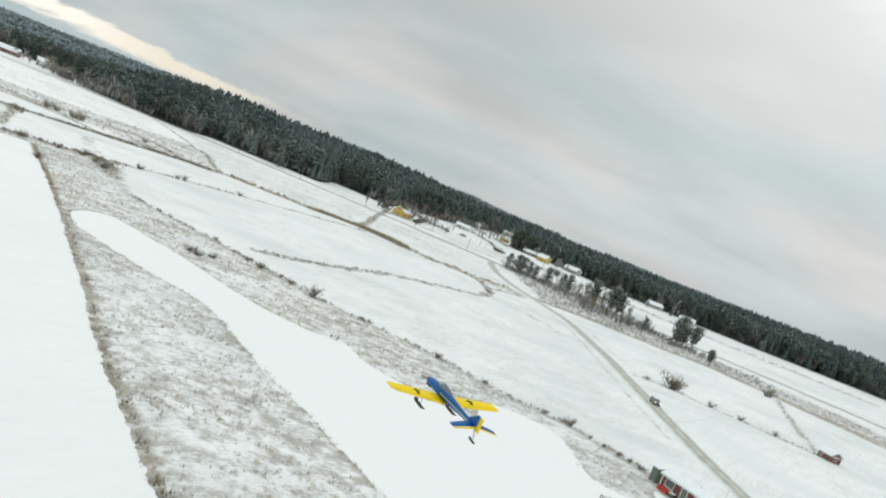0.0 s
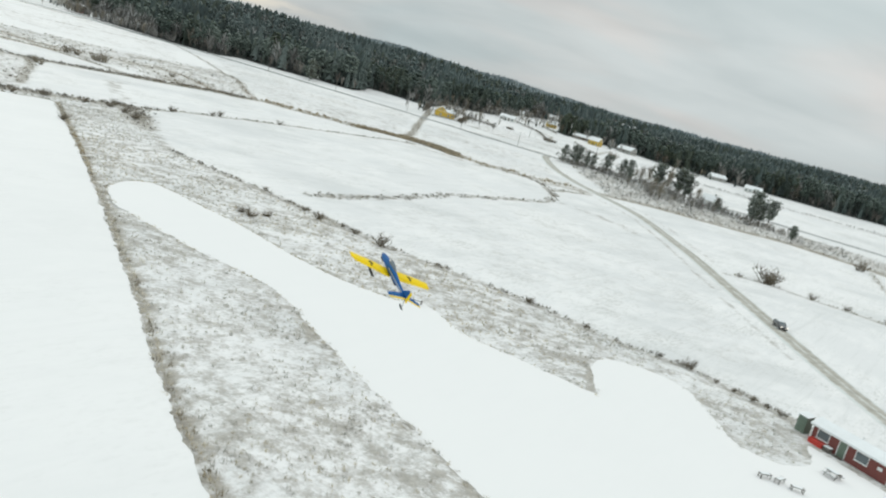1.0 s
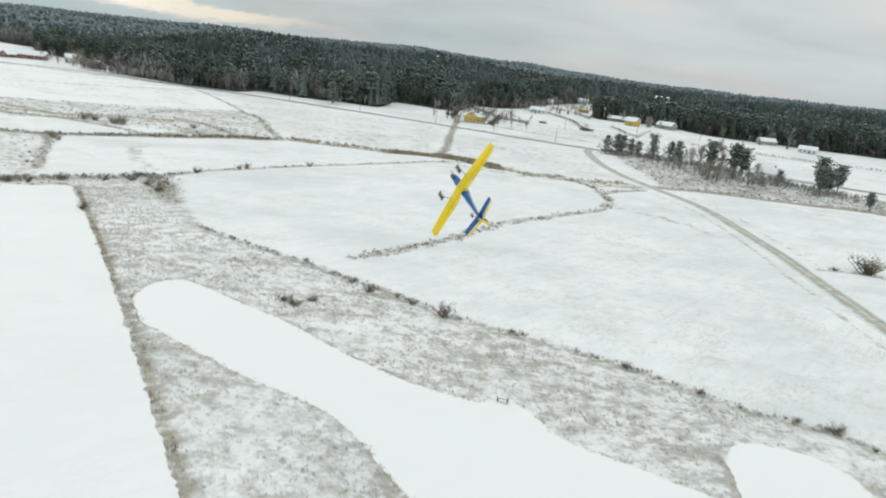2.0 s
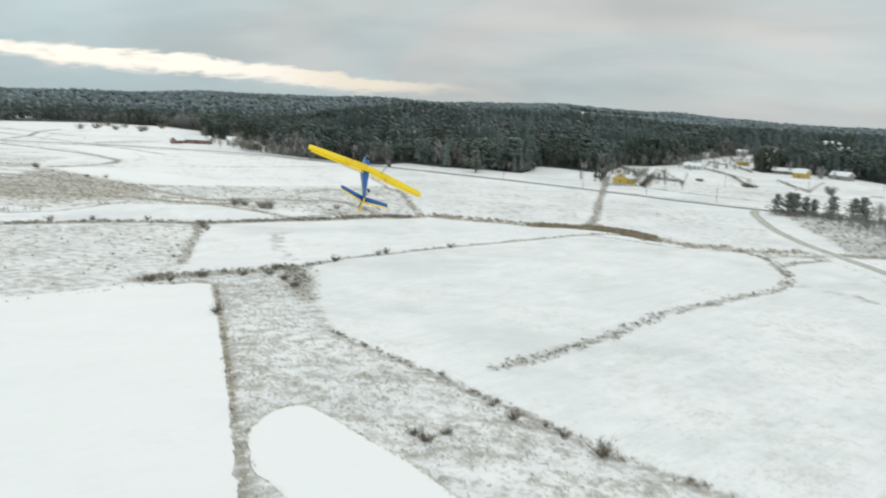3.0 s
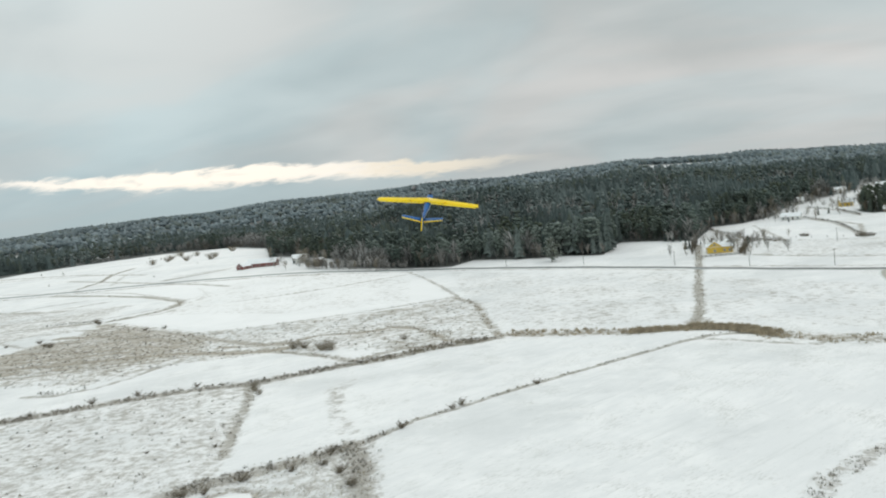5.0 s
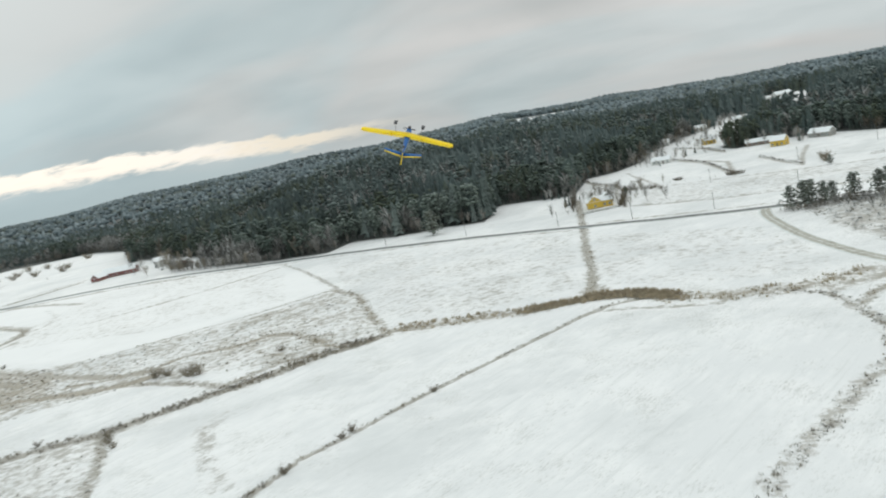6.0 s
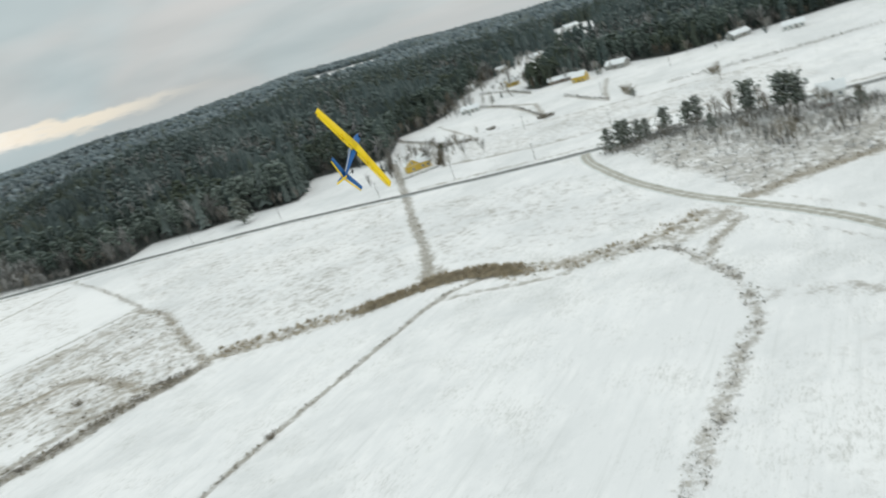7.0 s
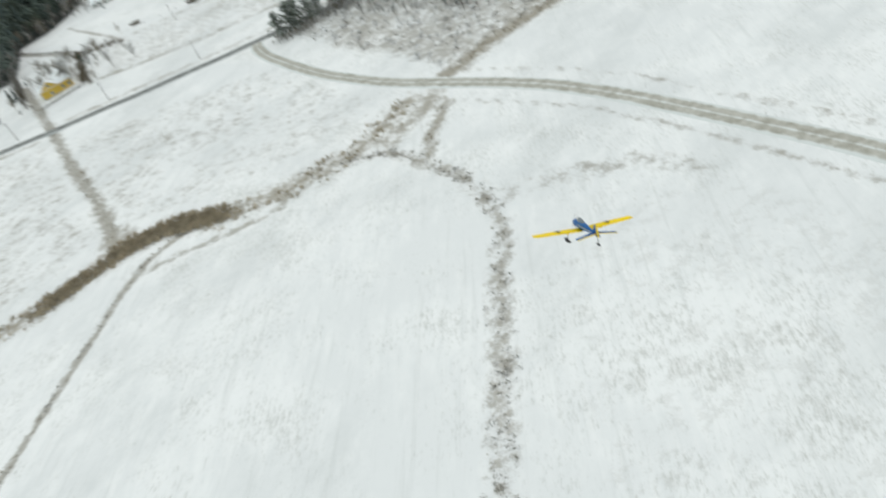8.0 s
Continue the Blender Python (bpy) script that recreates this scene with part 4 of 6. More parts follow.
def box(x0, x1, y0, y1, z0, z1, bevel=0.0, bm=None):
    own = bmesh.new()
    bmesh.ops.create_cube(own, size=1.0, matrix=Matrix.Translation(((x0 + x1) / 2, (y0 + y1) / 2, (z0 + z1) / 2)) @ Matrix.Diagonal((x1 - x0, y1 - y0, z1 - z0, 1)))
    if bevel:
        bmesh.ops.bevel(own, geom=own.edges[:], offset=bevel, segments=1, affect="EDGES")
    if bm is None:
        return own
    me = bpy.data.meshes.new("tmp")
    own.to_mesh(me)
    own.free()
    bm.from_mesh(me)
    bpy.data.meshes.remove(me)
    return bm


def tube(points, radii, sides=6, bm=None):
    """A tapered round bar along the points."""
    bm = bm or bmesh.new()
    rings = []
    pts = [Vector(p) for p in points]
    for i, p in enumerate(pts):
        d = (pts[min(i + 1, len(pts) - 1)] - pts[max(i - 1, 0)]).normalized()
        q = d.to_track_quat("Z", "Y")
        rings.append([bm.verts.new(p + q @ Vector((radii[i] * math.cos(2 * math.pi * k / sides), radii[i] * math.sin(2 * math.pi * k / sides), 0))) for k in range(sides)])
    for r0, r1 in zip(rings, rings[1:]):
        for k in range(sides):
            bm.faces.new((r0[k], r0[(k + 1) % sides], r1[(k + 1) % sides], r1[k]))
    bm.faces.new(rings[0][::-1])
    bm.faces.new(rings[-1])
    return bm


def prism(outline, x0, x1):
    """A solid with the outline (y, z), from x0 to x1."""
    bm = bmesh.new()
    a = [bm.verts.new((x0, y, z)) for y, z in outline]
    c = [bm.verts.new((x1, y, z)) for y, z in outline]
    n = len(a)
    bm.faces.new(a[::-1])
    bm.faces.new(c)
    for k in range(n):
        bm.faces.new((a[k], a[(k + 1) % n], c[(k + 1) % n], c[k]))
    bmesh.ops.recalc_face_normals(bm, faces=bm.faces[:])
    return bm


def window(parent, x, y, z, w, h, facing, name="window", bar=0.025):
    """facing: -1 or 1 along y, -2 or 2 along x. The frame stands proud of the wall and the pane lies back in it."""
    s = 1 if facing > 0 else -1
    turn = pose(x, y, z, 0, 0, {1: 180, -1: 0, 2: 90, -2: -90}[facing])
    bm = bmesh.new()
    for x0, x1, z0, z1 in ((-w / 2 - 0.09, -w / 2, -h / 2 - 0.09, h / 2 + 0.09), (w / 2, w / 2 + 0.09, -h / 2 - 0.09, h / 2 + 0.09), (-w / 2, w / 2, h / 2, h / 2 + 0.09),
                           (-w / 2, w / 2, -h / 2 - 0.09, -h / 2), (-bar, bar, -h / 2, h / 2))[:5 if bar else 4]:
        box(x0, x1, -0.06, 0.04, z0, z1, 0, bm)
    win = part(name, bm, TRIM, parent, "white window frame", turn)
    part("pane", box(-w / 2, w / 2, -0.025, 0.03, -h / 2, h / 2), GLASS, win, "dark window pane")
    part("sill", box(-w / 2 - 0.12, w / 2 + 0.12, -0.14, 0.02, -h / 2 - 0.13, -h / 2 - 0.09), TRIM, win)
    return win


def house(x, y, turn, length, width, high, rise, wall, label, chimney=True, storeys=1, name="house", roof_mat=None, wing=0.0):
    h = root(name, pose(x, y, gz(x, y) - 0.15, 0, 0, turn), label, "house")
    w2, l2 = width / 2, length / 2
    part("wall", prism(((-w2, 0), (w2, 0), (w2, high), (0, high + rise - 0.05), (-w2, high)), -l2, l2), wall, h)
    part("plinth", box(-l2 - 0.05, l2 + 0.05, -w2 - 0.05, w2 + 0.05, -0.5, 0.35), GREY_WALL, h, "grey plinth")
    for side in (-1, 1):
        e, up_ = 0.55, rise / w2
        part("roof", prism(((0, high + rise), (side * (w2 + e), high - e * up_), (side * (w2 + e), high - e * up_ + 0.28), (0, high + rise + 0.28)), -l2 - 0.5, l2 + 0.5), roof_mat or SNOW, h, "snow-covered roof slope")
        part("bargeboard", box(side * l2 * 1.0 + side * 0.46, side * l2 + side * 0.53, -w2 - 0.4, w2 + 0.4, high - 0.35, high - 0.15), TRIM, h)
    if chimney:
        c = part("chimney", box(-0.35, 0.35, -0.3, 0.3, high + rise - 0.4, high + rise + 1.0), DARK_WOOD, h, "brick chimney with a snow cap", pose(l2 * 0.25, 0.5, 0))
        part("cap", box(-0.42, 0.42, -0.37, 0.37, high + rise + 1.0, high + rise + 1.14, 0.04), SNOW, c)
    n = max(2, int(length / 3.0))
    for s in range(storeys):
        zc = 1.55 + 2.7 * s
        if zc + 0.6 > high:
            break
        for k in range(n):
            xx = -l2 + length * (k + 0.5) / n
            for f in (-1, 1):
                if s == 0 and k == n // 2 and f == -1:
                    d = part("door", box(-0.5, 0.5, -0.07, 0.03, 0.35, 2.4, 0.02), DARK_WOOD, h, "wooden front door", pose(xx, -w2, 0))
                    part("handle", box(0.34, 0.42, -0.13, -0.06, 1.35, 1.41), METAL, d)
                else:
                    window(h, xx, f * w2, zc, 1.1, 1.15, f)
    for f in (-2, 2):
        window(h, f / 2 * l2, 0, 1.55, 1.1, 1.15, f)
        if high + rise > 4.6:
            window(h, f / 2 * l2, 0, high + 0.35 * rise, 0.9, 0.95, f)
    if wing:
        f, b_, top = -l2 + 1.6, -l2 + 7.2, high - 0.35
        mid = (f + b_) / 2
        part("wing_wall", box(f, b_, -w2 - wing, -w2 + 0.1, 0, top), wall, h)
        for x0, x1 in ((f - 0.45, mid), (b_ + 0.45, mid)):
            bm = bmesh.new()
            y0, y1 = -w2 - wing - 0.4, -w2 + 0.6
            ring = [[bm.verts.new((x, y, z)) for x, z in ((x0, top - 0.25), (x1, top + 1.7), (x1, top + 1.95), (x0, top))] for y in (y0, y1)]
            for k in range(4):
                bm.faces.new((ring[0][k], ring[0][(k + 1) % 4], ring[1][(k + 1) % 4], ring[1][k]))
            bm.faces.new(ring[0])
            bm.faces.new(ring[1][::-1])
            bmesh.ops.recalc_face_normals(bm, faces=bm.faces[:])
            part("wing_roof", bm, SNOW, h, "snow-covered wing roof")
        gable = bmesh.new()
        ends = [[gable.verts.new((x, y, z)) for x, z in ((f, top), (b_, top), (mid, top + 1.7))] for y in (-w2 - wing, -w2 + 0.1)]
        for k in range(3):
            gable.faces.new((ends[0][k], ends[0][(k + 1) % 3], ends[1][(k + 1) % 3], ends[1][k]))
        gable.faces.new(ends[0])
        gable.faces.new(ends[1][::-1])
        bmesh.ops.recalc_face_normals(gable, faces=gable.faces[:])
        part("gable", gable, wall, h)
        for k in range(2):
            window(h, f, -w2 - wing * (0.28 + 0.45 * k), 1.55, 1.1, 1.15, -2)
    return h


# ---- the village ----
house(-28.5, 549, 96, 10.0, 7.6, 4.0, 2.8, YELLOW_WALL, "yellow wooden farmhouse with a snowy roof and a wing", storeys=1, wing=6.0)
house(-21, 564, 98, 9, 6.5, 3.2, 2.3, GREY_WALL, "grey outbuilding behind the yellow farmhouse, roof under snow", chimney=False)
house(25, 700, -14, 13, 7.5, 3.0, 2.2, WHITE_WALL, "white single-storey house with a snowy roof")
house(40, 829, -10, 13, 7.5, 3.2, 2.6, WHITE_WALL, "white house near the wood, roof under snow")
house(72, 779, 10, 9, 7.5, 3.8, 2.8, YELLOW_WALL, "small yellow house under a snowy roof")
house(94, 700, -20, 18, 7.0, 2.8, 2.0, BROWN_WALL, "long brown house with a snow-covered roof", chimney=False)
house(101, 674, -38, 9.5, 7.5, 4.2, 2.8, YELLOW_WALL, "yellow two-storey house with a snowy roof", storeys=2)
house(130, 680, -48, 15, 8, 3.4, 2.6, GREY_WALL, "grey house with a snow-covered roof")
house(124, 912, -5, 13, 7.5, 3.4, 2.6, WHITE_WALL, "white hillside house among conifers")
house(208, 1085, 20, 20, 8, 4.0, 2.8, WHITE_WALL, "large white house high on the hillside")
house(188, 1022, -10, 12, 7, 3.2, 2.4, WHITE_WALL, "white hillside house with a snowy roof")
house(197, 636, 12, 13, 7, 3.0, 2.2, GREY_WALL, "pale farmhouse at the field's edge")
house(216, 604, -30, 12, 7, 3.0, 2.2, WHITE_WALL, "low white house with a snowy roof")
house(250, 660, -20, 12, 7, 3.0, 2.2, GREY_WALL, "grey house by the wood")
house(50, 866, 12, 11, 7.5, 3.2, 2.6, GREY_WALL, "grey house among bare trees at the wood's foot")
house(84, 893, -8, 10, 7, 3.2, 2.4, WHITE_WALL, "white house at the foot of the wooded hill")
house(127, 712, 15, 10, 6.5, 2.8, 2.0, WHITE_WALL, "low white garden house with a snowy roof", chimney=False)
house(128, 424, -32, 9, 6.5, 3.4, 2.6, WHITE_WALL, "white roadside house with a snow-covered roof")
house(118.5, 412, -25, 4.0, 3.0, 2.1, 0.9, RED_WALL, "small red shed beside the white roadside house", chimney=False, name="shed")
# the farms in the west
house(-391, 646, 14, 25, 9, 3.6, 3.2, RED_WALL, "long red barn with a snow-covered roof", chimney=False, name="barn")
house(-402, 634, 84, 10, 7, 3.0, 2.6, RED_WALL, "small red farm shed with a snowy roof", chimney=False, name="shed")
house(-323, 624, 95, 9, 7.5, 3.6, 2.8, RED_WALL, "dark red shed among bare trees", chimney=False, name="barn")
house(-360, 655, 30, 12, 8, 4.5, 2.8, WHITE_WALL, "white farmhouse behind frosted trees")
house(-344.6, 306, 29, 44, 13, 5.0, 4.6, RED_WALL, "long red barn with a snow-covered roof", chimney=False, name="barn")
house(126, 208, -78, 5.0, 3.6, 2.2, 1.1, RED_WALL, "small red field shed with a snowy roof", chimney=False, name="shed")


# ---- the club hut beside the runway ----
def club_hut():
    ang = math.degrees(math.atan2(99.5 - 108.6, 49.5 - 44.1))
    h = root("club_hut", pose(44.1, 108.4, gz(46, 104), 0, 0, ang), "low red wooden club hut under snow beside the runway", "hut")
    L, W, H = 10.5, 3.0, 2.45          # its front wall lies along y = 0, facing the runway
    part("wall", prism(((0, 0), (W, 0), (W, H - 0.05), (W / 2, H + 0.42), (0, H - 0.05)), 0, L), RED_WALL, h)
    part("plinth", box(0.1, L - 0.1, 0.1, W - 0.1, -0.4, 0.12), DARK_WOOD, h)
    for s in (-1, 1):
        y0, y1 = (W / 2, -0.35) if s < 0 else (W / 2, W + 0.35)
        part("roof", prism(((y0, H + 0.48), (y1, H - 0.18), (y1, H - 0.02), (y0, H + 0.66)), -0.35, L + 0.35), SNOW, h, "snow-covered roof slope")
        part("eave_board", box(-0.35, L + 0.35, y1 - 0.03, y1 + 0.03, H - 0.30, H - 0.16), TRIM, h)
    for x in (0.0, L):
        for y in (0.0, W):
            part("corner_board", box(x - 0.09, x + 0.09, y - 0.07, y + 0.07, 0, H - 0.1), TRIM, h, "white corner board")
    for k in range(34):
        part("board", box(0.12 + k * 0.304, 0.18 + k * 0.304, -0.022, 0.0, 0.05, H - 0.1), RED_WALL, h)
    for x in (1.6, 6.9):
        window(h, x, 0, 1.45, 1.55, 1.05, -1, bar=0)
    window(h, L, W / 2, 1.45, 0.8, 0.9, 2)
    d = part("door", box(-0.48, 0.48, -0.06, 0.02, 0.1, 2.1, 0.02), GREEN_PAINT, h, "grey-green door with white trim", pose(4.35, 0, 0))
    part("door_frame", box(-0.6, -0.48, -0.08, 0.02, 0.1, 2.2), TRIM, d)
    part("door_frame", box(0.48, 0.6, -0.08, 0.02, 0.1, 2.2), TRIM, d)
    part("handle", box(0.3, 0.42, -0.13, -0.06, 1.05, 1.1), METAL, d)
    part("step", box(3.7, 5.0, -0.7, -0.02, -0.2, 0.12, 0.02), DARK_WOOD, h, "wooden doorstep")
    part("vent", tube(((5.4, 1.6, H + 0.4), (5.4, 1.6, H + 1.0)), (0.05, 0.05)), METAL, h, "roof vent pipe")
    part("notice", box(8.9, 9.5, -0.06, -0.01, 1.2, 1.6), TRIM, h, "white notice board")
    m = h.matrix_basis
    red = root("storage_box", m @ pose(1.35, -0.55, 0.0), "bright red storage box against the hut's wall", "box")
    part("box_body", box(-1.0, 1.0, -0.4, 0.4, -0.1, 0.62, 0.03), RED_PAINT, red)
    part("lid", box(-1.05, 1.05, -0.45, 0.45, 0.62, 0.70, 0.02), RED_PAINT, red)
    pile = root("crate", m @ pose(3.0, -0.6, 0.0), "wooden crate with snow on its lid", "crate")
    part("crate_body", box(-0.45, 0.45, -0.35, 0.35, -0.1, 0.62, 0.02), DARK_WOOD, pile)
    part("snow_cap", box(-0.47, 0.47, -0.37, 0.37, 0.62, 0.74, 0.05), SNOW, pile)
    green = root("outhouse", m @ pose(-2.0, 1.2, 0.0), "green wooden outhouse with snow on its roof", "outhouse")
    part("wall", prism(((-0.7, -0.2), (0.7, -0.2), (0.7, 2.45), (-0.7, 2.3)), -0.65, 0.65), GREEN_PAINT, green)
    part("roof", prism(((-0.85, 2.29), (0.85, 2.47), (0.85, 2.57), (-0.85, 2.39)), -0.8, 0.8), SNOW, green, "snow-covered roof")
    part("door", box(-0.4, 0.4, -0.74, -0.68, 0.0, 1.9, 0.01), GREEN_PAINT, green)
    mast = root("wind_sock_mast", m @ pose(9.0, 2.2, 0), "thin pale mast beside the hut", "mast")
    part("pole", tube(((0, 0, 0), (0, 0, 5.0)), (0.05, 0.03)), METAL, mast)


club_hut()


def picnic_table(m, label="weathered picnic table half buried in snow"):
    t = root("picnic_table", m, label, "table", "tables beside the runway")
    for k in range(4):
        part("plank", box(-0.9, 0.9, -0.36 + 0.18 * k, -0.20 + 0.18 * k, 0.70, 0.74, 0.01), DARK_WOOD, t)
    for y in (-0.75, 0.75):
        part("bench", box(-0.9, 0.9, y - 0.13, y + 0.13, 0.42, 0.46, 0.01), DARK_WOOD, t)
        part("snow", box(-0.86, 0.86, y - 0.11, y + 0.11, 0.46, 0.53, 0.03), SNOW, t, "snow on the bench")
    for x in (-0.65, 0.65):
        for s in (-1, 1):
            part("leg", tube(((x, s * 0.7, -0.1), (x, s * 0.22, 0.72)), (0.05, 0.05), 4), DARK_WOOD, t)
        part("brace", box(x - 0.03, x + 0.03, -0.8, 0.8, 0.36, 0.42), DARK_WOOD, t)
    part("snow", box(-0.85, 0.6, -0.33, 0.30, 0.74, 0.82, 0.03), SNOW, t, "snow on the tabletop")
    return t


table = picnic_table(pose(42.1, 97.7, gz(42, 98) + 0.10, 0, 0, -60))


def flight_stand(m):
    t = root("model_stand", m, "low wooden stand for model aircraft in the snow", "stand", "stands beside the runway")
    part("top", box(-0.7, 0.7, -0.3, 0.3, 0.5, 0.55, 0.01), DARK_WOOD, t)
    for x in (-0.6, 0.6):
        for y in (-0.24, 0.24):
            part("leg", box(x - 0.04, x + 0.04, y - 0.04, y + 0.04, -0.1, 0.5), DARK_WOOD, t)
    part("snow", box(-0.62, 0.5, -0.26, 0.24, 0.55, 0.61, 0.03), SNOW, t)
    return t


stand = flight_stand(pose(32.0, 92.5, gz(32, 92.5) + 0.12, 0, 0, 15))
for x, y, a in ((33.6, 92.3, 40), (35.1, 91.2, -10), (-9.0, 122.2, -15)):
    copy_thing(stand, pose(x, y, gz(x, y) + 0.10, 0, 0, a))


# ---- single trees and shrubs ----
def limb(bm, r, p, d, length, rad, level, tips, bend=0.35):
    pts, radii = [p.copy()], [rad]
    n = 3
    for k in range(n):
        d = (d + Vector((r.uniform(-bend, bend), r.uniform(-bend, bend), r.uniform(-0.1, 0.25)))).normalized()
        p = p + d * length / n
        pts.append(p.copy())
        radii.append(rad * (1 - 0.8 * (k + 1) / n))
    tube(pts, radii, 3 if level else 4, bm)
    tips.append((pts[-1], d))
    return pts, d


def shrub(seed, size, name="shrub", label="leafless brown shrub standing in snow", mat=None):
    r = random.Random(seed)
    bm, tips = bmesh.new(), []
    for _ in range(20):
        a = r.uniform(0, 2 * math.pi)
        pts, d = limb(bm, r, Vector((r.uniform(-0.25, 0.25) * size, r.uniform(-0.25, 0.25) * size, -0.1)), Vector((math.cos(a) * 1.1, math.sin(a) * 1.1, 0.85)).normalized(), size * r.uniform(0.6, 1.0), 0.024 * size, 0, tips)
        for q in pts[1:]:
            for _ in range(3):
                b = r.uniform(0, 2 * math.pi)
                limb(bm, r, q, Vector((math.cos(b), math.sin(b), 0.9)).normalized(), size * r.uniform(0.25, 0.5), 0.014 * size, 1, tips)
    ob = root(name, pose(0, 0, 0), label, "shrub", "shrubs along the ditches")
    part("crown", bm, mat or TWIG, ob)
    return ob


def bare_tree(seed, h, label="tall leafless tree with frosted branches"):
    r = random.Random(seed)
    ob = root("bare_tree", pose(0, 0, 0), label, "tree", "leafless trees")
    tips, bm = [], bmesh.new()
    trunk = [Vector((0, 0, -0.3))]
    for k in range(6):
        trunk.append(Vector((r.uniform(-0.02, 0.02) * h * k / 5, r.uniform(-0.02, 0.02) * h * k / 5, h * 0.85 * (k + 1) / 6)))
    tube(trunk, [0.020 * h * (1 - 0.14 * k) for k in range(7)], 7, bm)
    part("trunk", bm, BARK, ob)
    bm = bmesh.new()
    for k in range(22):
        u = 0.25 + 0.7 * k / 22
        i = min(5, int(u * 6))
        p = trunk[i].lerp(trunk[i + 1], u * 6 - i)
        a = k * 2.4 + r.uniform(-0.4, 0.4)
        pts, d = limb(bm, r, p, Vector((math.cos(a), math.sin(a), 0.9)).normalized(), h * 0.34 * (1.15 - u) + 0.05 * h, 0.006 * h, 0, tips)
        for q in pts[1:]:
            for _ in range(7):
                b = r.uniform(0, 2 * math.pi)
                limb(bm, r, q, Vector((math.cos(b), math.sin(b), 0.8)).normalized(), h * r.uniform(0.06, 0.14), 0.0024 * h, 1, tips)
    part("crown", bm, FROST_TWIG, ob, "frosted bare twigs")
    return ob


def conifer(seed, h, broad=False, label="dark green pine dusted with snow"):
    """Pine: trunk, whorls of limbs, and needle clumps out along each limb."""
    r = np.random.default_rng(seed)
    rr = random.Random(seed)
    ob = root("pine_tree", pose(0, 0, 0), label, "tree", "pines beside the road")
    lean = Vector((rr.uniform(-0.03, 0.03), rr.uniform(-0.03, 0.03), 1))
    part("trunk", tube([lean * (h * u) for u in (-0.02, 0.3, 0.6, 0.97)], [0.021 * h, 0.017 * h, 0.011 * h, 0.002 * h], 7), BARK, ob)
    bm, tips, vs, fs, n = bmesh.new(), [], [], [], 0
    low = 0.26 if broad else 0.12
    for k in range(40 if broad else 34):
        u = low + (0.96 - low) * k / (40 if broad else 34)
        reach = h * (0.30 * math.sqrt(max(0.10, 1 - ((u - 0.60) / 0.44) ** 2)) if broad else 0.50 * (1.04 - u) ** 0.7) * rr.uniform(0.4, 1.2)
        a = k * 2.4 + rr.uniform(-0.3, 0.3)
        p = lean * (h * u)
        d = Vector((math.cos(a), math.sin(a), 0.25 if broad else 0.05))
        pts, d = limb(bm, rr, p, d.normalized(), reach, 0.005 * h, 1, tips, 0.2)
        for q in pts[1:]:
            for _ in range(6):
                c = np.array(q) + r.normal(0, 0.030 * h, 3)
                cv, cf = clump(r, c, h * r.uniform(0.022, 0.052), 0.55)
                vs.append(cv)
                fs.append(cf + n)
                n += len(cv)
    part("branchwork", bm, BARK, ob)
    v = np.concatenate(vs)
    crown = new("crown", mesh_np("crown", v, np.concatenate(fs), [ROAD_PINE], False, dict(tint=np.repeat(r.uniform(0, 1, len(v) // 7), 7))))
    crown.parent = ob
    crown["label"] = "dark needle clumps dusted with snow"
    return ob


def stand_at(ob, places):
    """Puts a thing at the first place and copies at the rest: x, y, turn, size."""
    for k, (x, y, a, s) in enumerate(places):
        m = pose(x, y, gz(x, y) - 0.1, 0, 0, a) @ Matrix.Diagonal((s, s, s, 1))
        if k:
            c = copy_thing(ob, m)
            c.matrix_basis = m
        else:
            first = m
    ob.matrix_basis = first


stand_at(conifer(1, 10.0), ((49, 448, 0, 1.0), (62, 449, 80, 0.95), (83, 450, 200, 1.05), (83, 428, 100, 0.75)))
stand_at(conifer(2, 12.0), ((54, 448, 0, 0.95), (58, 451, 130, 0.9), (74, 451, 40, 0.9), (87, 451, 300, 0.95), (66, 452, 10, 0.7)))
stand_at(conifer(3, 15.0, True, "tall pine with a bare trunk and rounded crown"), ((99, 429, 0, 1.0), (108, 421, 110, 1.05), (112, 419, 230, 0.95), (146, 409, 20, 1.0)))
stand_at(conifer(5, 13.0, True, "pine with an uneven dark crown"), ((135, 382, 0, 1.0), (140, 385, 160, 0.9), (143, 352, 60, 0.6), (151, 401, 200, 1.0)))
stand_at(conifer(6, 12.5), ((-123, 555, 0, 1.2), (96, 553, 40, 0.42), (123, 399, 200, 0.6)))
stand_at(bare_tree(3, 13.0), ((95, 435, 0, 1.0), (97, 441, 30, 0.95), (102, 438, 70, 0.85), (93, 446, 110, 0.8), (106, 436, 150, 0.9), (89, 442, 190, 0.7), (110, 428, 80, 0.85), (92, 439, 90, 0.75), (103, 424, 200, 0.85), (-30, 553, 50, 0.6), (-16, 540, 140, 0.75), (130, 521, 10, 0.8), (104, 428, 300, 0.7), (117, 414, 20, 0.7), (85, 381, 90, 0.9), (90, 384, 10, 0.8), (88, 378, 60, 0.7), (114, 404, 130, 0.8), (122, 398, 250, 0.7)))
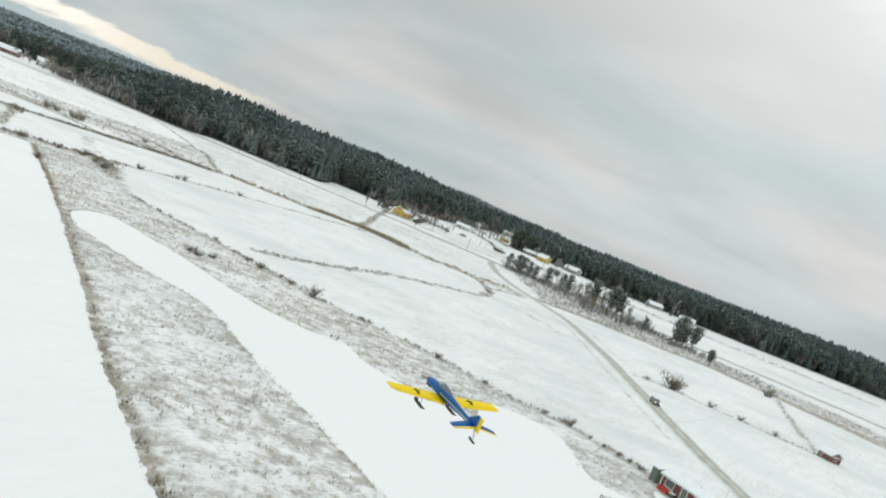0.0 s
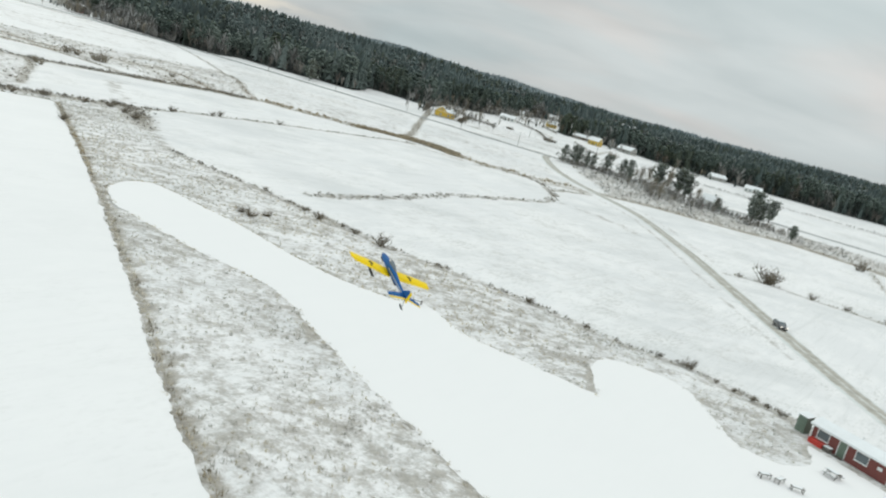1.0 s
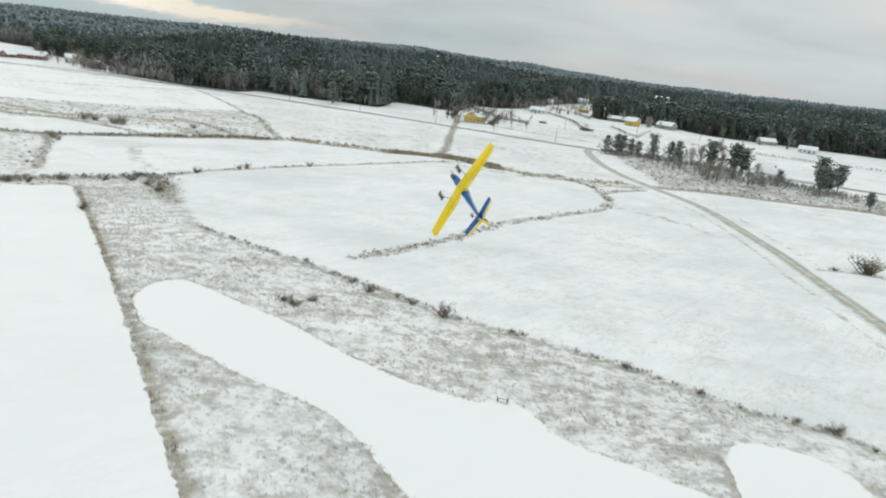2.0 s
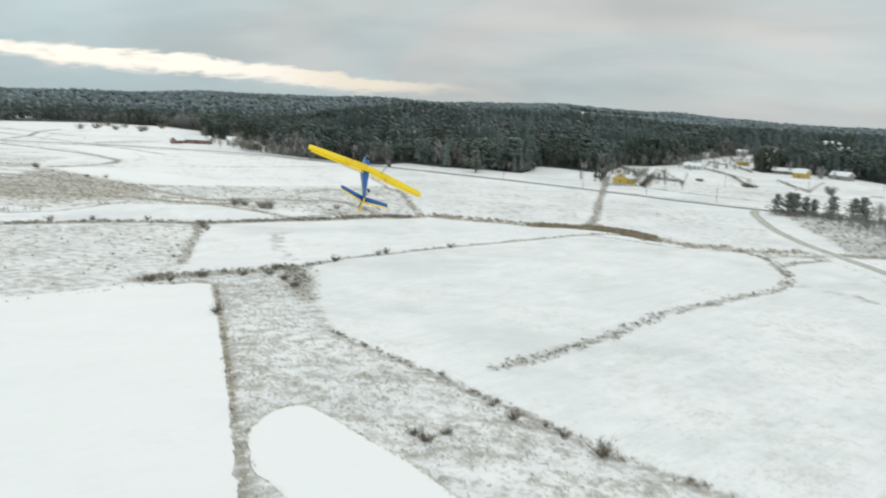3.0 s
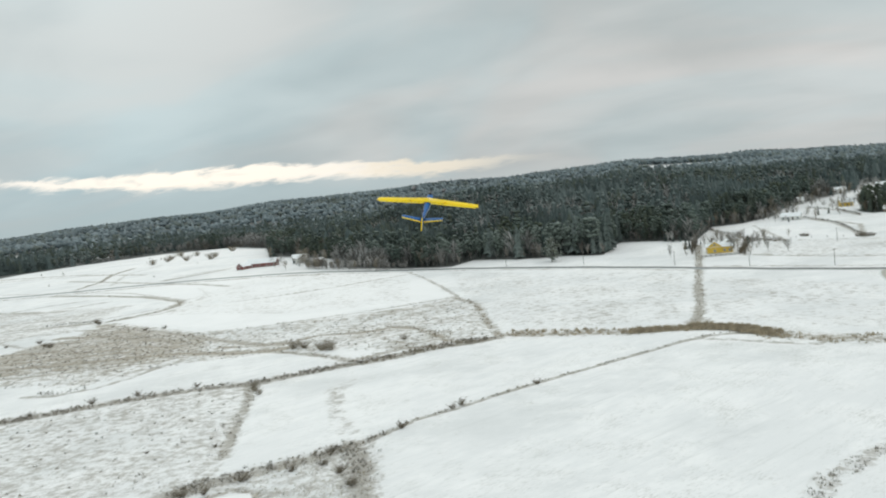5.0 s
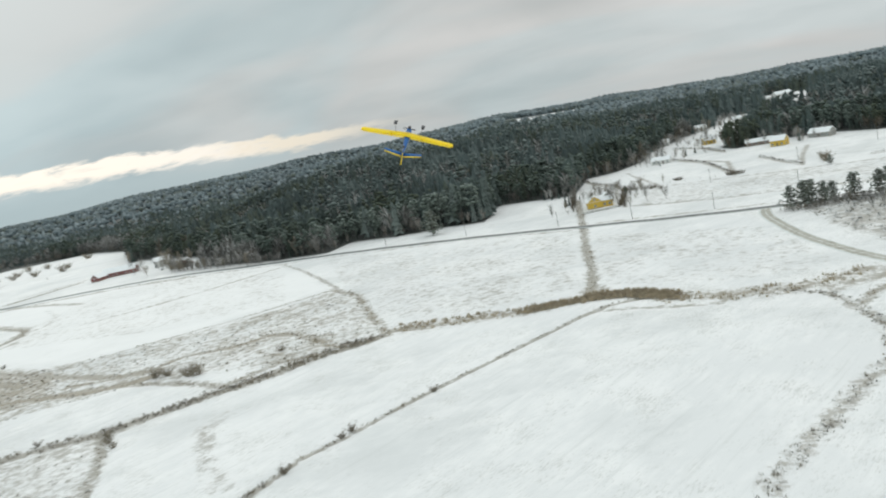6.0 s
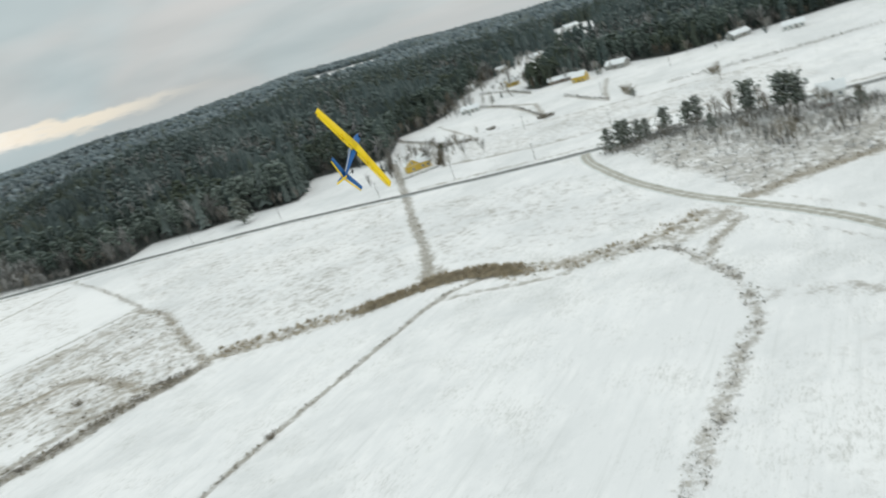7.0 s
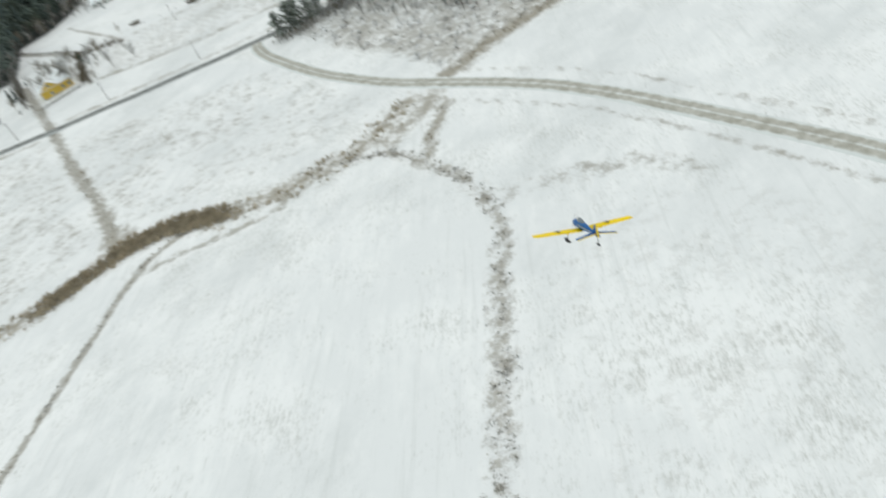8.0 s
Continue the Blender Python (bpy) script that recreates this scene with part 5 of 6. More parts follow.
stand_at(bare_tree(8, 9.0, "small frosted leafless tree beside buildings"),
         ((-344, 632, 0, 1.5), (-338, 626, 60, 1.2), (-350, 650, 120, 1.6), (-333, 634, 200, 1.4), (-355, 655, 10, 1.3), (-312, 612, 90, 1.2), (-372, 672, 77, 1.1), (-365, 664, 33, 1.3),
          (-289, 588, 0, 1.0), (-270, 578, 80, 0.9), (-248, 566, 20, 1.0), (-419, 703, 10, 1.4), (-437, 762, 60, 1.5), (-330, 645, 200, 1.3), (40, 690, 0, 1.0), (58, 745, 40, 1.1), (84, 690, 100, 0.9), (118, 690, 160, 1.0), (16, 715, 210, 1.0), (50, 800, 20, 1.1), (-10, 530, 70, 0.7)))
bush = shrub(2, 1.9)
stand_at(bush, ((-42.2, 150, 0, 1.0), (-44.5, 151.5, 70, 0.8), (-40, 153, 200, 0.75), (-32, 161.5, 130, 1.0), (-24, 158, 20, 0.7), (9, 140, 90, 0.75), (33, 125.8, 160, 0.9), (29, 128, 40, 0.5),
                (-146, 246, 80, 0.5), (-162, 240, 170, 0.5)))
bush = shrub(15, 2.2, label="tall frosted grey willow bush in the meadow", mat=FROST_TWIG)
stand_at(bush, ((-166.5, 345, 0, 2.2), (-170, 346, 60, 1.9), (-181, 351, 110, 1.7), (-186, 351, 200, 1.9), (-141, 358, 30, 1.2), (-162, 290, 10, 1.0), (-166, 294, 80, 1.0), (-169, 298, 150, 1.1),
                (-583, 735, 0, 3.2), (-589, 766, 50, 3.0), (-557, 757, 100, 3.4), (-602, 832, 10, 3.0), (-524, 753, 200, 3.8), (-582, 874, 70, 3.6), (-612, 800, 90, 3.0), (-545, 790, 130, 2.8), (-640, 850, 20, 3.4),
                (98, 565, 0, 2.4), (101, 579, 40, 2.2), (137, 543, 80, 2.6), (75, 459, 10, 1.3), (93, 478, 60, 1.1)))
bush = shrub(5, 2.6, label="slender leafless bush beside a ditch")
stand_at(bush, ((-18, 154, 0, 1.0), (-102, 262, 60, 0.8), (-94, 277, 140, 0.6), (-92, 280, 10, 0.8), (-76, 299, 100, 0.7), (86, 232, 200, 2.0), (88, 233, 20, 1.5), (97, 225, 30, 0.7), (105, 221, 80, 0.6), (78, 231, 10, 0.5), (113, 215, 140, 0.6),
                (-208, 289, 20, 0.75), (-193, 300, 90, 0.7), (-220, 281, 160, 0.8), (-232, 268, 10, 0.7), (-250, 254, 200, 0.8), (158, 319, 100, 1.7), (93, 420, 40, 1.6), (104, 405, 0, 1.5), (84, 448, 20, 1.4), (72, 446, 60, 1.3)))
bush = shrub(9, 1.6, label="low tangled grey bush in rough grass")
stand_at(bush, ((-345, 343, 0, 1.6), (-329, 366, 50, 1.7), (-334, 368, 200, 1.5), (-346, 375, 90, 1.6), (-361, 369, 30, 1.0), (-357, 424, 70, 2.0), (-352, 421, 10, 1.5), (-300, 398, 10, 1.2), (-290, 400, 120, 1.3), (-133, 217, 0, 1.4), (-129, 219, 90, 1.2), (-124, 226, 30, 1.5), (-116, 232, 120, 1.2), (-112, 243, 200, 1.3), (-104, 232, 50, 1.3), (-98, 226, 10, 1.2), (-103, 197, 80, 1.3), (-110, 236, 10, 1.3),
                (-47, 177, 0, 0.6), (-36, 166, 140, 0.6), (18, 134, 70, 0.6), (40, 118, 0, 0.5), (43, 115, 130, 0.55), (50, 107, 80, 0.6), (53, 103, 10, 0.7), (57, 97, 40, 0.6), (36, 122, 60, 0.45), (38, 120, 20, 0.5), (41.5, 116.5, 100, 0.5), (-27, 161, 40, 0.6)))

# ---- tufts of dead grass and reeds ----
def tuft(seed, blades, lean, wide):
    r = np.random.default_rng(seed)
    v, f = [], []
    for k in range(blades):
        a = r.uniform(0, 2 * math.pi)
        p = np.array((r.normal(0, wide), r.normal(0, wide), 0))
        w = np.array((-math.sin(a), math.cos(a), 0)) * r.uniform(0.05, 0.11)
        q = p + np.array((math.cos(a) * lean * r.uniform(0.3, 1.2), math.sin(a) * lean * r.uniform(0.3, 1.2), r.uniform(0.55, 1.0)))
        n = len(v)
        v += [p - w, p + w, q]
        f.append((n, n + 1, n + 2))
    return np.array(v), np.array(f)


TUFTS = [tuft(200 + k, 9, 0.5, 0.25) for k in range(6)]
REED_KINDS = [tuft(220 + k, 10, 0.22, 0.22) for k in range(6)]


xs, ys = [], []
for width, amount, tone, line in STRIPS[:7] + STRIPS[8:26]:
    x, y = along(line, width, 1.1 * amount * width + 0.5, rng)
    xs.append(x)
    ys.append(y)
x, y = np.concatenate(xs), np.concatenate(ys)
plant("dead_grass", "tufts of dead grass along ditches and field edges", DRY, TUFTS, x, y, rng.uniform(0.25, 0.7, len(x)), rng, "grass", 0.05)
x, y = along(STRIPS[0][3], 0.7, 5.0, rng, False)
x2, y2 = along(np.r_[RUNWAY[30:], RUNWAY[:14]], 0.45, 3.5, rng)
x, y = np.r_[x, x2], np.r_[y, y2]
plant("edge_grass", "matted brown grass along the mown edges", snow_on("matted_grass", (0.50, 0.46, 0.385), 0.8, 1.6, 2.0, 0.4), TUFTS, x, y, rng.uniform(0.2, 0.42, len(x)), rng, "grass", 0.03)
x, y = along(REEDS[3], 4.6, 16, rng)
x2, y2 = along(STREAM[3], 7.0, 3.2, rng)
x3, y3 = along(np.array(((-35, 366), (-24, 361.5), (-17.5, 357), (-10.3, 350)), float), 5.0, 14, rng, False)
x, y = np.r_[x, x2, x3], np.r_[y, y2, y3]
plant("reeds", "dry brown reeds standing along the stream", plain("dry_reeds", (0.43, 0.365, 0.265), 0.9, vary=0.35, scale=0.5), REED_KINDS, x, y, rng.uniform(0.9, 1.7, len(x)), rng, "reeds", 0.1)
meadow = AREAS[0][3]
keep = lambda x, y: inside(x, y, meadow) * (1 - spread(x, y, RUNWAY, 2)) * (0.35 + 0.3 * wobble(x, y, 14, 3.0))
x, y = scatter(-130, 100, -10, 250, 0.68, keep)
plant("meadow_grass", "withered grass poking through snow on the rough meadow", snow_on("withered_grass", (0.52, 0.50, 0.455), 0.7, 1.5, 2.0, 0.6), TUFTS, x, y, rng.uniform(0.22, 0.55, len(x)), rng, "grass", 0.03)
keep = lambda x, y: (inside(x, y, AREAS[3][3]) * 0.3 + inside(x, y, AREAS[2][3]) * 0.25 + inside(x, y, AREAS[1][3]) * 0.10 + inside(x, y, AREAS[6][3]) * 0.3)
x, y = scatter(-350, 240, 120, 460, 2.0, keep)
plant("brush", "low grey brush and dead stalks in the rough ground", DITCH_TWIG, TUFTS, x, y, rng.uniform(0.3, 1.0, len(x)), rng, "brush", 0.05)

# scrub in the ditches, hedges by the village, and the thicket under the roadside pines
xs, ys = [], []
for (width, amount, tone, line), per in ((EAST_DITCH, 4.0), (SHRUB_LINE, 2.6), (WEST_DITCH, 10.0), (NORTH_DITCH, 1.6), (CORNER_SCRUB, 5.0)):
    x, y = along(line, width, per, rng)
    xs.append(x)
    ys.append(y)
x, y = np.concatenate(xs), np.concatenate(ys)
plant("ditch_scrub", "dark withered scrub standing in the ditches", DITCH_TWIG, TUFTS, x, y, rng.uniform(0.3, 0.8, len(x)) * np.where(x < -100, 1.4, 1.0), rng, "scrub", 0.05)
xs, ys = [], []
HEDGES = [STRIPS[29], STRIPS[32], STRIPS[35]] + [s for s in STRIPS[36:] if s[1] in (0.70, 0.72, 0.74)] + [(1.4, 0, 0, np.array(((-40, 545), (-41, 580), (-40, 632)), float)), (1.6, 0, 0, np.array(((-388, 416), (-372, 422), (-358, 426)), float)), (1.2, 0, 0, np.array(((-254, 290), (-246, 291), (-238, 297)), float))]
for width, amount, tone, line in HEDGES:
    x, y = along(line, width * 0.5, 2.8, rng, False)
    xs.append(x)
    ys.append(y)
x, y = np.concatenate(xs), np.concatenate(ys)
plant("hedges", "bare hedges and scrub between village plots", TWIG, [twig_crown(1.0, 12, 70 + k) for k in range(5)], x, y, rng.uniform(0.8, 2.0, len(x)), rng, "hedge", 0.05)
thick = np.array(((48, 446), (70, 446), (92, 440), (112, 420), (135, 394), (150, 380)), float)
x, y = along(thick, 9.0, 9.0, rng)
x2, y2 = along(np.array(((80, 386), (110, 402), (140, 380), (150, 352)), float), 8.0, 2.5, rng)
x3, y3 = scatter(50, 180, 345, 450, 2.6, lambda x, y: inside(x, y, AREAS[3][3]) * (0.25 + 0.2 * wobble(x, y, 30, 2.0)))
x, y = np.r_[x, x2], np.r_[y, y2]
plant("thicket", "grey leafless thicket under the roadside pines", FROST_TWIG, [twig_crown(1.0, 40, 80 + k, 0.6) for k in range(5)], x, y, rng.uniform(0.9, 3.4, len(x)), rng, "thicket", 0.05)
LOW_BUSH = [(kv * np.array((2.2, 2.2, 0.8)), kf) for kv, kf in FINE_BARE]
plant("low_bushes", "low frosted bushes scattered over the rough ground", FROST_TWIG, LOW_BUSH, x3, y3, rng.uniform(0.8, 1.9, len(x3)), rng, "bushes", 0.05)
grove = np.array(((70, 432), (95, 442), (116, 422), (127, 396), (106, 372), (84, 384), (75, 410)), float)
x, y = scatter(68, 130, 370, 444, 2.8, lambda x, y: inside(x, y, grove) * (0.42 + 0.25 * wobble(x, y, 18, 4.0)))
plant("grove", "dense grey leafless grove below the roadside pines", FROST_TWIG, FINE_BARE, x, y, rng.uniform(2.2, 6.5, len(x)), rng, "grove", 0.05)


# ---- poles, fences, garden things ----
def pole():
    ob = root("utility_pole", pose(0, 0, 0), "slim wooden utility pole beside the road", "pole", "poles along the road")
    part("pole", tube(((0, 0, -0.3), (0, 0, 8.0)), (0.13, 0.09), 7), DARK_WOOD, ob)
    part("crossarm", box(-0.7, 0.7, -0.05, 0.05, 7.4, 7.5), DARK_WOOD, ob)
    for x in (-0.6, 0.6):
        part("insulator", tube(((x, 0, 7.5), (x, 0, 7.68)), (0.05, 0.03)), TRIM, ob)
    return ob


stand_at(pole(), ((-150, 546, 20, 1), (-100, 533, 20, 1), (-48, 507, 25, 1), (-12, 492, 25, 1), (24, 480, 20, 1), (60, 470, 20, 1), (36, 560, 0, 1), (90, 590, 0, 1), (140, 610, 0, 1), (66, 500, 10, 1)))


def marker():
    ob = root("road_marker", pose(0, 0, 0), "thin snow stake beside the gravel road", "stake", "stakes along the gravel road")
    part("stick", tube(((0, 0, -0.1), (0, 0, 1.3)), (0.025, 0.02), 5), DARK_WOOD, ob)
    return ob


stand_at(marker(), [(GX, GY, 0, 1) for GX, GY in ((60, 331), (66, 311), (70, 291), (70, 262), (69, 236), (52, 352), (44, 384), (36, 404), (41, 430))])


def fence_post():
    ob = root("fence_post", pose(0, 0, 0), "weathered wooden fence post in the snow", "post", "fence posts by the village")
    part("post", tube(((0, 0, -0.1), (0, 0, 1.25)), (0.08, 0.07), 5), DARK_WOOD, ob)
    part("cap", tube(((0, 0, 1.25), (0, 0, 1.32)), (0.09, 0.04), 5), SNOW, ob)
    return ob


stand_at(fence_post(), [(-6 + 8 * k, 601 - 3.4 * k, 0, 1.2) for k in range(8)] + [(-285 + 14 * k, 229 + 9.2 * k, 0, 1.2) for k in range(9)])


def garden_fence(x0, y0, x1, y1, label):
    n = max(2, int(math.hypot(x1 - x0, y1 - y0) / 2.4))
    a = math.degrees(math.atan2(y1 - y0, x1 - x0))
    ob = root("garden_fence", pose(x0, y0, gz(x0, y0), 0, 0, a), label, "fence")
    length = math.hypot(x1 - x0, y1 - y0)
    step = length / n
    fall = (gz(x1, y1) - gz(x0, y0)) / length
    for k in range(n + 1):
        part("post", box(k * step - 0.07, k * step + 0.07, -0.07, 0.07, fall * k * step - 0.3, fall * k * step + 1.25, 0.01), DARK_WOOD, ob)
    for h in (0.45, 1.0):
        part("rail", tube(((0, 0, h), (length, 0, h + fall * length)), (0.06, 0.06), 4), DARK_WOOD, ob)
    for k in range(n * 5):
        q = (k + 0.5) * step / 5
        part("picket", box(q - 0.07, q + 0.07, 0.05, 0.08, fall * q + 0.1, fall * q + 1.15), DARK_WOOD, ob)
    return ob


garden_fence(-35, 532, -15, 536, "dark wooden picket fence before the yellow farmhouse")
bush = shrub(12, 2.0, "hedge_shrub", "dense bare hedge shrub in the garden")
stand_at(bush, [(-14.4 + 0.26 * k + 0.4 * math.sin(5 * k), 541 + 2.4 * k, 40 * k, 1.15 + 0.2 * math.sin(7 * k)) for k in range(26)] + [(-10 + 2.6 * k, 594 - 2.0 * k + 3 * math.sin(3 * k), 70 * k, 1.3) for k in range(9)] + [(49 + 1.9 * k, 580 - 0.6 * k, 33 * k, 1.3) for k in range(5)] + [(21.5 + 1.5 * k, 597 - k, 33 * k, 1.2) for k in range(3)])


# ---- the car on the gravel road ----
def make_car():
    c = root("car", pose(65, 186, 0), "dark silver estate car driving on the gravel road", "car")
    body = prism(((-2.2, 0.38), (2.15, 0.38), (2.25, 0.55), (2.2, 0.78), (1.15, 0.95), (0.45, 1.42), (-1.6, 1.46), (-2.15, 0.98), (-2.25, 0.6)), -0.86, 0.86)
    bmesh.ops.bevel(body, geom=body.edges[:], offset=0.07, segments=2, affect="EDGES")
    part("car_body", body, CAR_PAINT, c)
    part("windscreen", prism(((1.06, 0.985), (1.14, 0.99), (0.50, 1.40), (0.42, 1.39)), -0.7, 0.7), GLASS, c)
    part("rear_window", prism(((-2.10, 1.02), (-2.16, 1.02), (-1.70, 1.42), (-1.64, 1.42)), -0.66, 0.66), GLASS, c)
    for s in (-1, 1):
        part("side_window", box(min(s * 0.80, s * 0.87), max(s * 0.80, s * 0.87), -1.5, 0.4, 1.0, 1.34, 0.02), GLASS, c)
        part("headlight", box(s * 0.62 - 0.16, s * 0.62 + 0.16, 2.1, 2.27, 0.62, 0.76, 0.02), LAMP, c, "lit headlight")
        part("tail_light", box(s * 0.7 - 0.1, s * 0.7 + 0.1, -2.26, -2.15, 0.75, 0.95, 0.02), RED_PAINT, c)
        part("mirror", box(s * 0.93 - 0.08, s * 0.93 + 0.08, 0.55, 0.68, 0.98, 1.1, 0.02), CAR_PAINT, c)
    part("snow", box(-0.62, 0.62, -1.45, 0.30, 1.42, 1.49, 0.03), SNOW, c, "thin snow on the roof")
    part("bumper", box(-0.84, 0.84, 2.12, 2.32, 0.34, 0.56, 0.04), PLANE_BLACK, c)
    wheels = []
    for x in (-0.80, 0.80):
        for y in (-1.35, 1.38):
            w = part("wheel", tube(((-0.1, 0, 0), (0.1, 0, 0)), (0.32, 0.32), 16), RUBBER, c, "", pose(x, y, 0.32))
            part("rim", tube(((-0.105, 0, 0), (0.105, 0, 0)), (0.19, 0.19), 5), METAL, w)
            wheels.append((w, x, y))
    return c, wheels


car, car_wheels = make_car()


# ---- the model aeroplane ----
def loft(sections, cap=True):
    """Skin through rings of places with the same number of points."""
    bm = bmesh.new()
    rings = [[bm.verts.new(p) for p in s] for s in sections]
    n = len(rings[0])
    for a, b_ in zip(rings, rings[1:]):
        for k in range(n):
            bm.faces.new((a[k], a[(k + 1) % n], b_[(k + 1) % n], b_[k]))
    if cap:
        bm.faces.new(rings[0][::-1])
        bm.faces.new(rings[-1])
    bmesh.ops.recalc_face_normals(bm, faces=bm.faces[:])
    for f in bm.faces:
        f.smooth = len(f.verts) == 4
    return bm


FOIL = ((0.0, 0.0), (0.03, 0.35), (0.12, 0.75), (0.3, 1.0), (0.6, 0.7), (1.0, 0.06), (1.0, -0.04), (0.6, -0.28), (0.3, -0.4), (0.1, -0.33))


def blade(x, y_front, chord, z, thick, lo=0.0, hi=1.0, wide=1.09, ahead=0.02):
    """A ring of a flying surface: from lo to hi of its chord behind the front edge."""
    out = []
    for u, h in FOIL:
        u = lo + (hi - lo) * u
        out.append((x, y_front + ahead * chord - wide * chord * u, z + thick * h))
    return out


def aeroplane():
    a = root("model_aeroplane", pose(0, 0, 0), "yellow and blue model aeroplane on skis, in flight", "aeroplane")
    # fuselage: y, half width, bottom, top, all in metres
    form = ((0.56, 0.034, 0.012, 0.085), (0.50, 0.045, 0.000, 0.100), (0.36, 0.050, -0.008, 0.118), (0.20, 0.052, -0.010, 0.138), (0.0, 0.050, -0.008, 0.142), (-0.20, 0.042, 0.002, 0.130),
            (-0.45, 0.031, 0.018, 0.114), (-0.70, 0.021, 0.032, 0.104), (-0.92, 0.013, 0.042, 0.094), (-1.0, 0.009, 0.048, 0.088))
    rings = []
    for y, w, z0, z1 in form:
        zc, h = (z0 + z1) / 2, (z1 - z0) / 2
        ring = []
        for k in range(14):
            t = 2 * math.pi * k / 14
            c, s = math.cos(t), math.sin(t)
            ring.append((1.12 * w * math.copysign(abs(c) ** 0.7, c), y, zc + h * math.copysign(abs(s) ** 0.7, s)))
        rings.append(ring)
    body = part("fuselage", loft(rings), PLANE_BLUE, a, "slim blue fuselage")
    for s in (-1, 1):
        bm = bmesh.new()
        lo_, hi_ = [], []
        for y, w, z in ((0.05, 0.0535, 0.060), (-0.20, 0.0445, 0.064), (-0.45, 0.0335, 0.066), (-0.70, 0.0235, 0.068), (-0.86, 0.0175, 0.068)):
            lo_.append(bm.verts.new((s * w * 1.12, y, z - 0.012)))
            hi_.append(bm.verts.new((s * w * 1.12, y, z + 0.012)))
        for k in range(4):
            bm.faces.new((lo_[k], lo_[k + 1], hi_[k + 1], hi_[k]))
        part("stripe", bm, PLANE_SILVER, body, "silver side stripe")
    rings = []
    for y, w, z1 in ((0.27, 0.018, 0.132), (0.21, 0.038, 0.172), (0.11, 0.045, 0.196), (0.0, 0.042, 0.188), (-0.11, 0.030, 0.166), (-0.18, 0.012, 0.14)):
        rings.append([(w * math.cos(math.pi * k / 8), y, 0.115 + (z1 - 0.115) * math.sin(math.pi * k / 8)) for k in range(9)] + [(0, y, 0.10)])
    part("canopy", loft(rings), CANOPY, a, "smoked clear canopy")
    part("cowl", tube(((0, 0.55, 0.045), (0, 0.575, 0.045)), (0.042, 0.036), 12), PLANE_BLACK, a, "dark nose ring")
    part("air_intake", box(-0.03, 0.03, 0.42, 0.56, -0.03, 0.0, 0.008), PLANE_BLACK, a)

    # wing: each half, with its aileron
    for s in (-1, 1):
        wing = part("wing", loft([blade(s * x, yf, c, z, t, 0.0, 0.80, 1.29, 0.07) for x, yf, c, z, t in
                                  ((0.0, 0.145, 0.285, -0.016, 0.026), (0.30, 0.140, 0.272, 0.004, 0.024), (0.62, 0.127, 0.242, 0.020, 0.021), (0.86, 0.112, 0.214, 0.031, 0.017), (0.9, 0.095, 0.180, 0.033, 0.008))]), PLANE_YELLOW, a, "yellow wing half")
        part("flap", loft([blade(s * x, yf, c, z, t, 0.815, 1.0, 1.29, 0.07) for x, yf, c, z, t in ((0.06, 0.145, 0.285, -0.006, 0.010), (0.26, 0.140, 0.275, 0.005, 0.010))]), PLANE_YELLOW, wing)
        part("aileron", loft([blade(s * x, yf, c, z, t, 0.815, 1.0, 1.29, 0.07) for x, yf, c, z, t in ((0.27, 0.140, 0.275, 0.006, 0.010), (0.62, 0.127, 0.242, 0.022, 0.009), (0.86, 0.112, 0.214, 0.033, 0.007))]), PLANE_YELLOW, wing, "yellow aileron")
        part("control_horn", box(s * 0.30 - 0.012, s * 0.30 + 0.012, -0.125, -0.085, -0.028, 0.0, 0.003), PLANE_YELLOW, wing)
        part("servo_cover", box(s * 0.31 - 0.03, s * 0.31 + 0.03, -0.05, 0.0, -0.016, -0.004, 0.004), PLANE_YELLOW, wing)
        # dark emblem on the upper side, kept to plain bars
        bm = bmesh.new()
        for x0, x1, y0, y1 in ((-0.060, 0.060, 0.022, 0.029), (-0.006, 0.006, -0.080, 0.075), (-0.022, 0.022, -0.064, -0.058)):
            box(s * 0.45 + x0, s * 0.45 + x1, y0, y1, 0.030, 0.0415, 0, bm)
        part("emblem", bm, PLANE_BLACK, wing, "dark emblem on the wing")
        part("wing_tip", box(s * 0.897 - 0.006, s * 0.897 + 0.006, -0.10, 0.10, 0.028, 0.040, 0.003), PLANE_YELLOW, wing)
        # undercarriage: a wire leg and a ski
        leg = part("gear_leg", tube(((s * 0.235, 0.09, -0.01), (s * 0.26, 0.10, -0.10), (s * 0.268, 0.11, -0.185)), (0.005, 0.005, 0.005), 6), WIRE, a, "thin wire leg")
        ski = loft([[(s * 0.268 + 0.032 * c, y, z + 0.005 * d) for c, d in ((-1, -1), (1, -1), (1, 1), (-1, 1))] for y, z in ((0.26, -0.160), (0.235, -0.182), (0.19, -0.195), (0.0, -0.197), (-0.03, -0.192))])
        part("ski", ski, PLANE_BLACK, leg, "black plastic ski")
        part("ski_mount", box(s * 0.268 - 0.012, s * 0.268 + 0.012, 0.085, 0.135, -0.192, -0.17, 0.003), PLANE_BLACK, leg)

